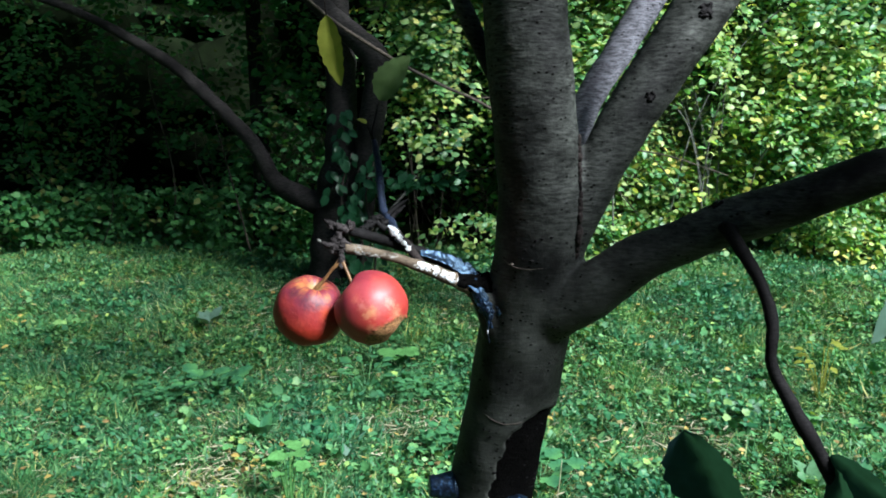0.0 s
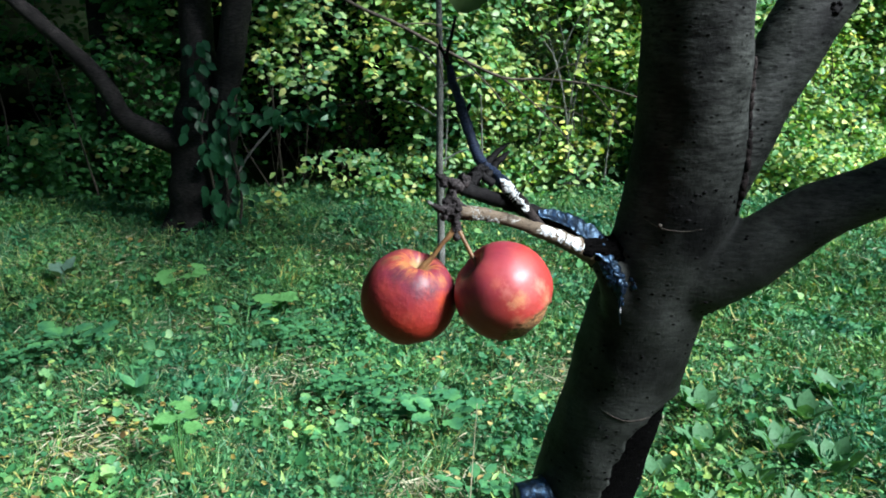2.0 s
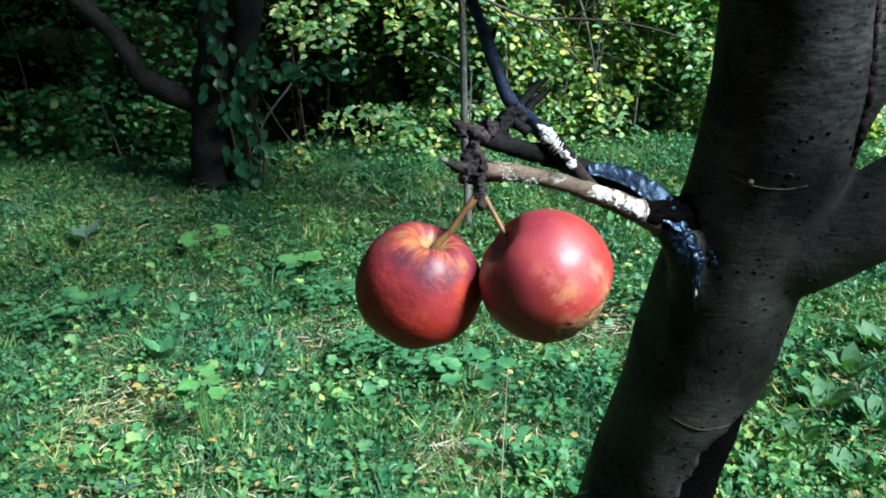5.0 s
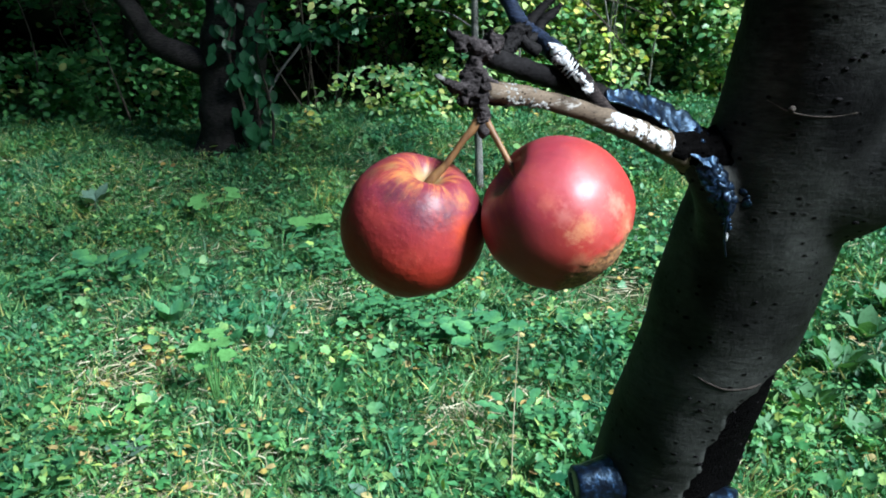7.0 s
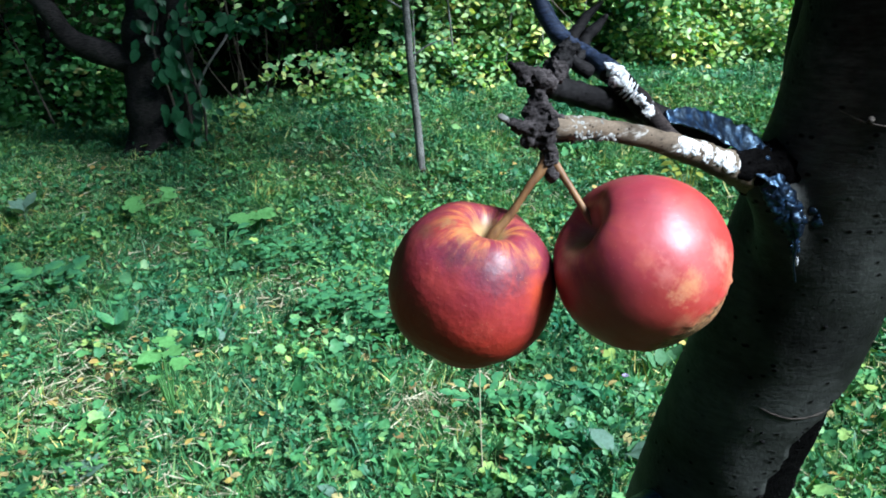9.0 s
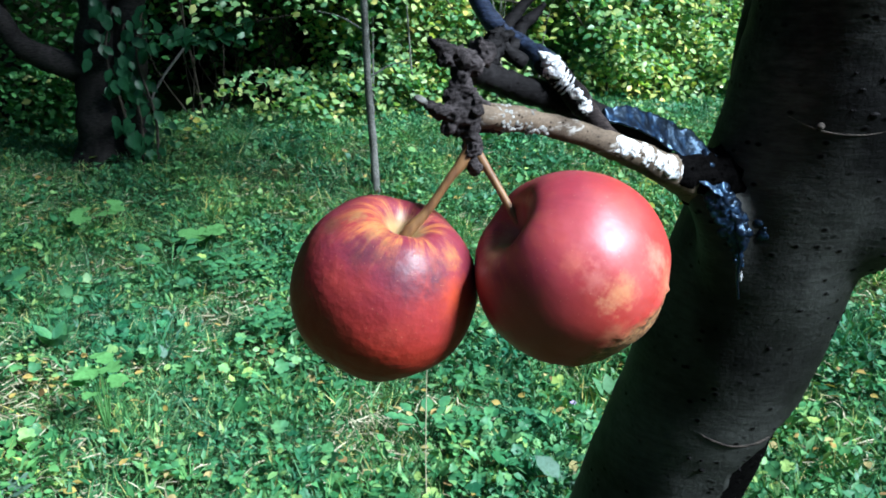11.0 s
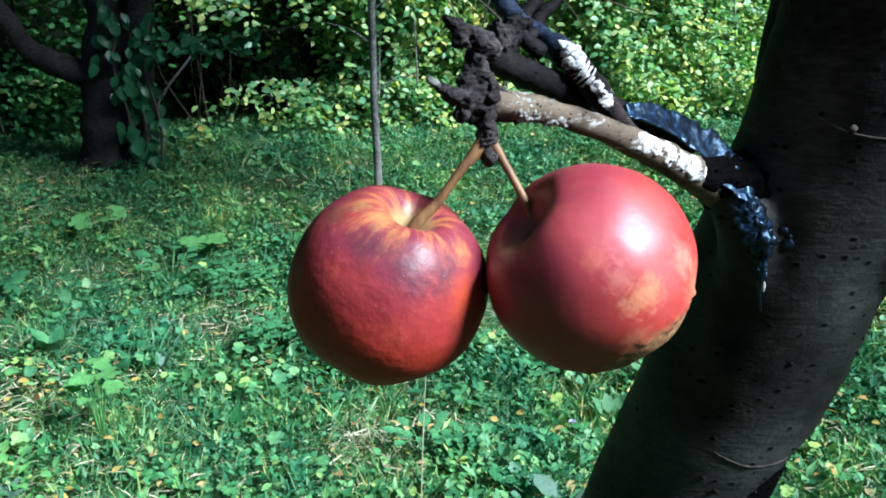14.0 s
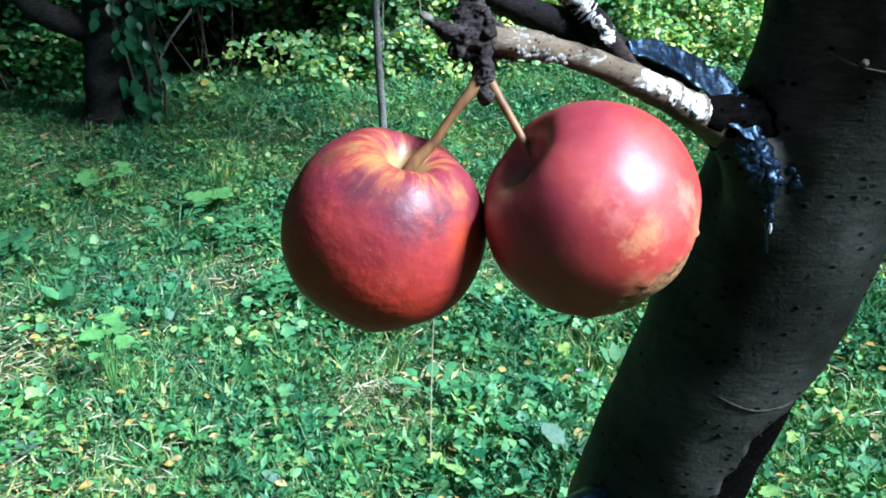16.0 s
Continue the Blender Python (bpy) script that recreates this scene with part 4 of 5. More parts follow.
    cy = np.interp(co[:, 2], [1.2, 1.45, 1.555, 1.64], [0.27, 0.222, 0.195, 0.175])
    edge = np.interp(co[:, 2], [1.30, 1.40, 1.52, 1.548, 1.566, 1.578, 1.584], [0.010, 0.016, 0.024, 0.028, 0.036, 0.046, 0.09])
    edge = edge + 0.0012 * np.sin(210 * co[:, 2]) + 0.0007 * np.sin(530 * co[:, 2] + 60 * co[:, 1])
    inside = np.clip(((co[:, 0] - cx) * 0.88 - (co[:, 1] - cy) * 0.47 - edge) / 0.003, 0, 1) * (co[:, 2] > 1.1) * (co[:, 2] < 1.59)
    co[:, 0] -= (inside * 0.0060).astype(np.float32)
    co[:, 1] += (inside * 0.0032).astype(np.float32)
    me.vertices.foreach_set("co", co.ravel())
    me.materials.append(SHADE_BLACK)
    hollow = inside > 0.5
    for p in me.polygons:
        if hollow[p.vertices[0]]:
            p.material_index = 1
    me.update()

    def snap(x, y, z, lift=0.0):
        """The nearest place on the trunk's skin, and its outward way."""
        _, place, way, _ = ob.closest_point_on_mesh(Vector((x, y, z)))
        return place + way * lift, way

    bpy.context.view_layer.update()

    def strip(points, r, seg=8, rough=0.3, freq=200):
        """A bead that lies along the trunk's skin."""
        bm = bmesh.new()
        tube(bm, [(*snap(x, y, z, 0.2 * r)[0], r * w) for x, y, z, w in points], seg, 5, rough, freq)
        return bm

    # small raised pores scattered over the smooth bark
    bm = bmesh.new()
    for _ in range(230):
        z = RNG.uniform(1.47, 1.80)
        k = (z - 1.45) / 0.285
        a = RNG.uniform(-0.5, 1.5)
        p, way = snap(0.200 + 0.05 * k + 0.06 * math.sin(a), 0.222 - 0.07 * k - 0.06 * math.cos(a), z)
        if noise.noise(p * 24) < 0.02:
            continue
        side = Vector((0, 0, 1)).cross(way).normalized()
        lay = Matrix((side, way.cross(side), way)).transposed()
        size = 0.0004 + 0.0011 * RNG.uniform(0, 1) ** 2
        long = RNG.uniform(1.0, 1.9)
        for v in bmesh.ops.create_icosphere(bm, subdivisions=1, radius=1.0)["verts"]:
            v.co = p + lay @ Vector((v.co.x * size * long, v.co.y * size, v.co.z * size * 0.8))
    tagged(part("pore_scatter", bm, BARK_DARK, tree, "small dark raised pores of the bark"), "small dark raised pores of the bark", kind="stuff")
    part("bark_lip", strip([(0.201, 0.152, 1.5735, 0.4), (0.208, 0.149, 1.570, 0.9), (0.218, 0.148, 1.5675, 1.2), (0.232, 0.150, 1.569, 1.0), (0.244, 0.156, 1.576, 0.9), (0.252, 0.165, 1.585, 0.5)], 0.0006, 8, 0.7, 350), BARK_EDGE, tree, "pale curled lip of torn bark")
    part("bark_lip", strip([(0.205, 0.115, 1.735, 0.3), (0.221, 0.108, 1.731, 1.0), (0.240, 0.104, 1.729, 0.8), (0.256, 0.105, 1.731, 0.4)], 0.0005), BARK_EDGE, tree)
    bm = bmesh.new()
    p, way = snap(0.221, 0.108, 1.7325, 0.0)
    tube(bm, [(*(p - way * 0.004), 0.0018), (*(p + way * 0.0012), 0.0015), (*(p + way * 0.0026), 0.0008)], 10, 3, 0.2, 300)
    part("bud_scar", bm, BARK_EDGE, tree)
    # pruned knots on the trunk and limbs
    for x, y, z, r in ((0.351, 0.124, 1.886, 0.0055), (0.398, 0.145, 1.962, 0.008), (0.402, 0.092, 1.797, 0.007)):
        p, way = snap(x, y, z)
        side = way.orthogonal().normalized()
        bm = bmesh.new()
        for k in range(8):
            a = k * 0.785 + RNG.uniform(-0.3, 0.3)
            d = (side * math.cos(a) + way.cross(side) * math.sin(a)) * r * RNG.uniform(0.4, 0.85)
            blob(bm, p + d - way * r * 0.22, r * RNG.uniform(0.22, 0.45), (1.2, 1, 0.8), 0.8, 350, RNG.uniform(-1, 1), 3)
        blob(bm, p - way * r * 0.45, r * 0.75, (1, 1, 1), 0.5, 250, 0.0, 3)
        part("knot", bm, BARK_DARK, tree, "dark pruned knot")
    # rough seam where the limb leaves the trunk
    bm = bmesh.new()
    for i in range(16):
        t = i / 15
        p, way = snap(0.290 - 0.006 * t, 0.112 + 0.014 * t, 1.848 - 0.105 * t)
        blob(bm, p, RNG.uniform(0.0025, 0.0045), (0.8, 0.8, 1.6), 0.5, 220)
    part("bark_seam", bm, BARK_TWIG, tree, "rough seam of old bark in the fork")
    # cut stubs low on the trunk, painted over
    for x, y, z, dx in ((0.136, 0.190, 1.478, -1), (0.238, 0.175, 1.466, 0.55)):
        bm = bmesh.new()
        a = Vector((x, y, z)) - Vector((dx, -0.25, 0.05)) * 0.028
        b = Vector((x, y, z))
        tube(bm, [(*a, 0.017), (*(a.lerp(b, 0.6)), 0.0135), (*b, 0.0115), (*(b + Vector((dx, -0.25, 0.05)) * 0.001), 0.006)], 14, 4, 0.15, 90)
        part("pruned_stub", bm, PAINT, tree, "pruned stub sealed with glossy black paint")
    # black wound paint: from the spur's foot down the trunk
    bm = bmesh.new()
    drip = [(0.187, 0.1400, 1.7200, 0.0078), (0.1915, 0.1360, 1.7120, 0.0066), (0.1955, 0.1320, 1.7030, 0.0056), (0.1995, 0.1295, 1.6940, 0.0054), (0.2030, 0.1280, 1.6860, 0.0054), (0.2042, 0.1275, 1.6795, 0.0032), (0.2035, 0.1275, 1.6740, 0.0022), (0.2030, 0.1275, 1.6640, 0.0017), (0.2045, 0.1280, 1.6540, 0.0012)]
    tube(bm, [(x, y + 0.0015, z, r * 0.42) for x, y, z, r in drip], 24, 12, 0.7, 300)
    line = glide(drip, 10)
    for _ in range(300):
        x, y, z, r = line[RNG.integers(len(line) - 14)]
        p, way = snap(x - 0.001 + RNG.normal(0, 0.85 if z > 1.692 else 0.6) * r, y - 0.004, z + RNG.normal(0, 0.0025))
        if (p - Vector((x, y, z))).length < 0.012:
            side = way.orthogonal().normalized()
            size = RNG.uniform(0.0010, 0.0034) * min(1.0, r / 0.004)
            made = bmesh.ops.create_icosphere(bm, subdivisions=2, radius=1.0)["verts"]
            lay = Matrix((side, way.cross(side), way)).transposed()
            for v in made:
                k = 1 + 0.5 * noise.noise((p + v.co * size) * 420)
                v.co = p + lay @ Vector((v.co.x * size * k, v.co.y * size * k, v.co.z * 0.0008))
    part("wound_paint_and_shade", bm, PAINT, tree, "glossy black wound paint running down the bark")
    # flat ribbon of painted bark curling over the spur
    bm = bmesh.new()
    line = glide([(0.1380, 0.1240, 1.7412, 0.0030), (0.1512, 0.1310, 1.7380, 0.0056), (0.1664, 0.1385, 1.7315, 0.0066), (0.180, 0.1400, 1.7225, 0.0078), (0.1895, 0.1365, 1.7115, 0.0082), (0.197, 0.1345, 1.7040, 0.0060)], 12)
    rings = []
    for k, (x, y, z, w) in enumerate(line):
        a, b = Vector(line[max(k - 1, 0)][:3]), Vector(line[min(k + 1, len(line) - 1)][:3])
        face = Vector((0.15, -0.72, 0.66)).normalized()
        across = (b - a).normalized().cross(face).normalized()
        face = across.cross((b - a).normalized())
        ring = []
        for q in range(16):
            turn = q * math.pi / 8
            u, h = math.cos(turn), math.sin(turn)
            p = Vector((x, y, z)) + across * u * w * (1 + 0.25 * noise.noise(Vector((x, y, z)) * 190 + Vector((u, 0, 0))))
            p += face * (h * 0.0013 + 0.0016 * u * u + 0.0010 * noise.noise(p * 260) + 0.0006 * noise.noise(p * 700))
            ring.append(bm.verts.new(p))
        rings.append(ring)
    for one, two in zip(rings, rings[1:]):
        for q in range(16):
            bm.faces.new((one[q], one[(q + 1) % 16], two[(q + 1) % 16], two[q]))
    for ring in (rings[0], rings[-1]):
        bm.faces.new(ring)
    bmesh.ops.recalc_face_normals(bm, faces=bm.faces)
    part("bark_strip", bm, PAINT, tree, "flat strip of bark under glossy blue-black paint")
    bm = bmesh.new()
    blob(bm, Vector((0.2030, 0.1262, 1.6660)), 0.0013, (0.6, 0.6, 1.9), 0.3, 300)
    part("lichen", bm, LICHEN, tree)
    # Black tube along the spur's underside puts the shade there into colour.
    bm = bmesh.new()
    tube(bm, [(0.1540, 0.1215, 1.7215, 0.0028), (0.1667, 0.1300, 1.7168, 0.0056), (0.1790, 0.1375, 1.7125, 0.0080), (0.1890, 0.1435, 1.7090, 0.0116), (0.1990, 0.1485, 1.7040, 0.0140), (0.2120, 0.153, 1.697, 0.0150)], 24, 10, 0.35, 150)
    part("wound_paint_and_shade", bm, SHADE_BLACK, tree, "black band that paints shade under the spur")
    # spur with the fruit
    bm = bmesh.new()
    tube(bm, [(0.222, 0.158, 1.680, 0.0145), (0.1940, 0.1482, 1.7020, 0.0105), (0.1662, 0.1307, 1.7168, 0.0070), (0.1444, 0.1168, 1.7284, 0.0056), (0.1243, 0.1042, 1.7378, 0.0047), (0.1014, 0.0897, 1.7470, 0.0042), (0.0854, 0.0797, 1.7510, 0.0050), (0.0769, 0.0743, 1.7535, 0.0040)], 16, 7, 0.16, 150)
    spur = part("spur", bm, SPUR_SKIN, tree, "tan speckled fruiting spur")
    bm = bmesh.new()
    tube(bm, [(0.1150, 0.1165, 1.7625, 0.0046), (0.1115, 0.1260, 1.7655, 0.0048), (0.1075, 0.1390, 1.7685, 0.0046), (0.1030, 0.1450, 1.7730, 0.0042), (0.0975, 0.1520, 1.7790, 0.0041), (0.0912, 0.1690, 1.7965, 0.0040), (0.0872, 0.1840, 1.8110, 0.0042), (0.0836, 0.1950, 1.8237, 0.0034), (0.0798, 0.2040, 1.8350, 0.0036), (0.0772, 0.2050, 1.8480, 0.0026)], 14, 6, 0.2, 170)
    blue = part("twig", bm, BARK_BLUE, tree, "blue-black painted twig")
    bm = bmesh.new()
    tube(bm, [(0.1400, 0.1200, 1.7310, 0.0048), (0.1304, 0.1205, 1.7436, 0.0045), (0.1260, 0.1200, 1.7495, 0.0049), (0.1216, 0.1193, 1.7549, 0.0045), (0.1180, 0.1188, 1.7590, 0.0049), (0.1143, 0.1185, 1.7626, 0.0048), (0.1110, 0.128, 1.7660, 0.0042)], 14, 6, 0.2, 170)
    part("twig", bm, TWIG_SKIN, tree, "grey twig with rings of white lichen")
    for rows in ([(0.0772, 0.2050, 1.8460, 0.0022), (0.0752, 0.205, 1.8545, 0.0016), (0.0790, 0.205, 1.8700, 0.0013), (0.0823, 0.205, 1.8852, 0.0011)],
                 [(0.0772, 0.2050, 1.8460, 0.0020), (0.0730, 0.206, 1.8560, 0.0014), (0.0690, 0.207, 1.8640, 0.0010)],
                 [(0.0870, 0.1850, 1.8110, 0.0026), (0.0915, 0.188, 1.8150, 0.0018), (0.0930, 0.189, 1.8185, 0.0008)],
                 [(0.1050, 0.1410, 1.7700, 0.0036), (0.1090, 0.1450, 1.7760, 0.0028), (0.1140, 0.1465, 1.7800, 0.0022), (0.1195, 0.1480, 1.7850, 0.0010)],
                 [(0.1010, 0.1450, 1.7740, 0.0036), (0.1060, 0.1500, 1.7790, 0.0030), (0.1130, 0.1560, 1.7850, 0.0020), (0.1210, 0.1600, 1.7900, 0.0008)],
                 [(0.1060, 0.1380, 1.7690, 0.0036), (0.1000, 0.1330, 1.7690, 0.0034), (0.0940, 0.1270, 1.7700, 0.0036), (0.0900, 0.1200, 1.7720, 0.0020)],
                 [(0.1050, 0.1250, 1.7640, 0.0034), (0.0985, 0.1230, 1.7690, 0.0030), (0.0965, 0.1225, 1.7740, 0.0012)]):
        bm = bmesh.new()
        tube(bm, rows, 8, 4, 0.3, 220)
        part("side_twig", bm, BARK_DARK, blue)
    bm = bmesh.new()
    tube(bm, [(0.1740, 0.1450, 1.7240, 0.0060), (0.1556, 0.1420, 1.7312, 0.0059), (0.1319, 0.1360, 1.7420, 0.0058), (0.1156, 0.1270, 1.7500, 0.0056), (0.0934, 0.1080, 1.7590, 0.0052), (0.0798, 0.0920, 1.7656, 0.0044), (0.0734, 0.0820, 1.7666, 0.0037)], 12, 6, 0.3, 190)
    part("twig", bm, BARK_DARK, tree)
    # white lichen crusts on the upper and outer side of the wood
    for rows, count, r, low, high in (([(0.1370, 0.1120, 1.7320, 0.0050), (0.1444, 0.1168, 1.7284, 0.0056), (0.1662, 0.1307, 1.7168, 0.0070), (0.1750, 0.1362, 1.7120, 0.0080)], 170, 0.0017, -0.7, 0.9),
                                      ([(0.1125, 0.1175, 1.7638, 0.0048), (0.1155, 0.1182, 1.7616, 0.0050)], 45, 0.0018, -1.3, 1.1),
                                      ([(0.1235, 0.1195, 1.7525, 0.0047), (0.1262, 0.1200, 1.7495, 0.0049), (0.1290, 0.1206, 1.7455, 0.0046)], 50, 0.0012, -1.0, 0.9)):
        line = glide(rows, 12)
        bm = bmesh.new()
        for _ in range(count):
            c = line[RNG.integers(len(line))]
            a = RNG.uniform(low, high)
            out = Vector((-0.35 * math.sin(a), -math.cos(a), math.sin(a) + 0.35)).normalized()
            blob(bm, Vector(c[:3]) + out * c[3] * 0.80, r * RNG.uniform(0.6, 1.3), (1.4, 0.8, 0.8), 0.8, 420, RNG.uniform(-1, 1))
        part("lichen", bm, LICHEN, spur, "crumbly white lichen crust")
    # thin white rings on the twig, and grey crust on the spur's end
    for x, z, r in ((0.1172, 1.7598, 0.0050), (0.1183, 1.7584, 0.0050), (0.1197, 1.7568, 0.0049), (0.1210, 1.7554, 0.0049)):
        bm = bmesh.new()
        rows = []
        for k in range(9):
            a = -1.1 + 0.26 * k
            out = (Vector((0, -1, 0)) * math.cos(a) + Vector((0.62, 0.0, 0.78)) * math.sin(a)) * r
            rows.append((x + out.x, 0.1190 + out.y, z + out.z, 0.00042 if 0 < k < 8 else 0.0002))
        tube(bm, rows, 6, 2, 0.5, 600)
        part("lichen", bm, LICHEN, spur)
    line = glide([(0.0860, 0.0800, 1.7508, 0.0050), (0.0935, 0.0848, 1.7490, 0.0046), (0.1030, 0.0907, 1.7463, 0.0042)], 10)
    bm = bmesh.new()
    for _ in range(120):
        x, y, z, r = line[RNG.integers(len(line))]
        a = RNG.uniform(-1.4, 1.4)
        out = Vector((-0.35 * math.sin(a), -math.cos(a), math.sin(a) + 0.2)).normalized()
        blob(bm, Vector((x, y, z)) + out * r * 0.95, RNG.uniform(0.0005, 0.0013), (1.2, 0.8, 0.8), 0.7, 500, RNG.uniform(-1, 1))
    part("lichen", bm, BARK_POLE, spur, "grey-green lichen crust")
    # knobbly cluster of old fruit spurs
    knobs = [((0.0720, 0.0720, 1.7640), 0.0048), ((0.0745, 0.0735, 1.7580), 0.0050), ((0.0725, 0.0712, 1.7525), 0.0052), ((0.0765, 0.0765, 1.7690), 0.0046), ((0.0810, 0.0810, 1.7725), 0.0052), ((0.0835, 0.0805, 1.7500), 0.0056), ((0.0790, 0.0765, 1.7545), 0.0048), ((0.0665, 0.0665, 1.7725), 0.0028), ((0.0668, 0.0668, 1.7510), 0.0030), ((0.0690, 0.0690, 1.7600), 0.0034)]
    fingers = ([(0.0770, 0.0760, 1.7705, 0.0042), (0.0700, 0.0690, 1.7742, 0.0034), (0.0645, 0.0655, 1.7772, 0.0027), (0.0612, 0.0640, 1.7800, 0.0012)],
               [(0.0725, 0.0700, 1.7555, 0.0044), (0.0665, 0.0660, 1.7556, 0.0036), (0.0615, 0.0630, 1.7585, 0.0024), (0.0575, 0.0605, 1.7615, 0.0010)],
               [(0.0745, 0.0705, 1.7530, 0.0042), (0.0752, 0.0695, 1.7475, 0.0035), (0.0750, 0.0685, 1.7430, 0.0040), (0.0752, 0.0675, 1.7400, 0.0030)],
               [(0.0720, 0.0715, 1.7640, 0.0036), (0.0755, 0.0690, 1.7600, 0.0030), (0.0768, 0.0690, 1.7540, 0.0034)])
    bm = bmesh.new()
    for p, r in knobs:
        blob(bm, p, r * 0.86, (1, 1, 1.1), 0.6, 240, 0.3, 3)
    for rows in fingers:
        tube(bm, [(*p[:3], p[3] * (1.0 if k % 2 else 0.80)) for k, p in enumerate(glide(rows, 4))], 12, 3, 0.45, 420)
    for _ in range(45):
        p, r = knobs[RNG.integers(len(knobs))]
        d = Vector(RNG.normal(0, 1, 3)).normalized()
        blob(bm, Vector(p) + d * r * 0.82, RNG.uniform(0.0006, 0.0014), (1, 1, 1.6), 0.7, 500, RNG.uniform(-1, 1))
    me = remeshed(bm, 0.0006, 1, "spur_knob")
    relief(me, lambda c: 0.0010 * noise.noise(c * 280) - 0.0013 * abs(noise.noise(c * 420)) + 0.0004 * noise.noise(c * 1100))
    me.materials.append(BARK_KNOB)
    knob = new("spur_knob", me)
    knob.parent = spur
    tagged(knob, "craggy brown head of old fruiting wood")
    bm = bmesh.new()
    for p, r in (((0.0945, 0.1250, 1.7715), 0.0058), ((0.0905, 0.1170, 1.7690), 0.0056), ((0.0990, 0.1310, 1.7730), 0.0048), ((0.0870, 0.1080, 1.7660), 0.0052)):
        blob(bm, p, r, (1, 1, 1), 0.6, 240, 0.3, 3)
    me = remeshed(bm, 0.0007, 1, "spur_knob")
    relief(me, lambda c: 0.0012 * noise.noise(c * 330) - 0.0018 * abs(noise.noise(c * 480)))
    me.materials.append(BARK_DARK)
    knot = new("spur_knob", me)
    knot.parent = spur
    bm = bmesh.new()
    blob(bm, (0.0577, 0.0606, 1.7612), 0.0013, (1.8, 1, 1), 0.3, 500, 0.6)
    part("tip", bm, BARK_POLE, knob, "pale dry bud tip")
    bm = bmesh.new()
    blob(bm, (0.0758, 0.0668, 1.7375), 0.0027, (1, 1, 1.15), 0.5, 420, 0.2, 3)
    blob(bm, (0.0768, 0.0648, 1.7372), 0.0013, (1, 0.6, 1), 0.4, 600, 0.2, 3)
    part("fruit_spur", bm, BARK_KNOB, spur)
    # dark side twig with hanging leaves under the long limb
    bm = bmesh.new()
    tube(bm, [(0.412, 0.085, 1.775, 0.008), (0.4171, 0.0589, 1.7636, 0.0057), (0.43, 0.0308, 1.7367, 0.0051), (0.4367, 0.0115, 1.7078, 0.0049), (0.437, 0.0087, 1.6756, 0.0047), (0.4529, 0.0068, 1.6437, 0.0058), (0.4742, 0.005, 1.607, 0.0064), (0.4887, 0.004, 1.5792, 0.0049), (0.5051, 0.0031, 1.5406, 0.0028)], 12, 6, 0.22, 120)
    side_twig = part("twig", bm, BARK_DARK, tree)
    for base, tip, up, wide, lab in (((0.3589, -0.0783, 1.65), (0.3937, -0.0913, 1.5778), (-0.75, -0.7, 0.2), 0.028, "large dark green apple leaf"), ((0.4834, 0.0021, 1.6064), (0.5286, -0.0214, 1.5641), (-0.9, -0.4, 0.1), 0.020, "dark green apple leaf"), ((0.4863, 0.0031, 1.5923), (0.491, -0.0496, 1.5547), (-0.9, -0.4, -0.1), 0.020, "dark green apple leaf"), ((0.492, -0.105, 1.772), (0.4690, -0.120, 1.726), (0.45, -0.85, 0.25), 0.0105, "pale blue-green underside of an apple leaf"),
                                      ((0.048, 0.137, 1.966), (0.0580, 0.135, 1.900), (-0.25, -0.95, 0.1), 0.012, "yellowing leaf eaten by insects"), ((0.0835, 0.205, 1.8880), (0.1130, 0.200, 1.9340), (-0.45, -0.85, 0.2), 0.019, "curled pale green leaf"),
                                      ((0.0690, 0.207, 1.8640), (0.0600, 0.205, 1.8700), (0, -0.4, 0.9), 0.004, "small yellow leaf")):
        mat = APPLE_DARK if "dark" in lab else (HERB_BLUE if "underside" in lab else (APPLE_LEAF if "pale" in lab else APPLE_YELLOW))
        big_leaf(base, tip, up, wide, mat, tree if "eaten" in lab or "underside" in lab else (side_twig if "dark" in lab else blue), lab)
    bm = bmesh.new()
    tube(bm, [(0.048, 0.137, 1.966, 0.0008), (0.05, 0.13, 2.0, 0.0009), (0.08, 0.12, 2.09, 0.0012)], 6, 3)
    part("leaf_stalk", bm, BARK_TWIG, tree)
    # leafless side branch that arches over and hangs before the hedge
    bm = bmesh.new()
    tube(bm, [(0.06, 0.12, 2.12, 0.010), (-0.25, 0.6, 2.38, 0.0056), (-0.50, 1.25, 2.40, 0.0056), (-0.42, 1.65, 2.20, 0.0055), (-0.2452, 1.73, 2.0691, 0.0053), (-0.0774, 1.73, 1.9762, 0.0048), (0.0221, 1.73, 1.9323, 0.0046), (0.1224, 1.73, 1.8781, 0.0042), (0.2821, 1.73, 1.8022, 0.0036), (0.3845, 1.73, 1.7973, 0.0030), (0.5018, 1.73, 1.7848, 0.0024), (0.5904, 1.73, 1.7643, 0.0019), (0.72, 1.73, 1.72, 0.0012)], 7, 4, 0.25, 30)
    branch = part("branch", bm, BARK_VINE, tree, "thin leafless grey branch")
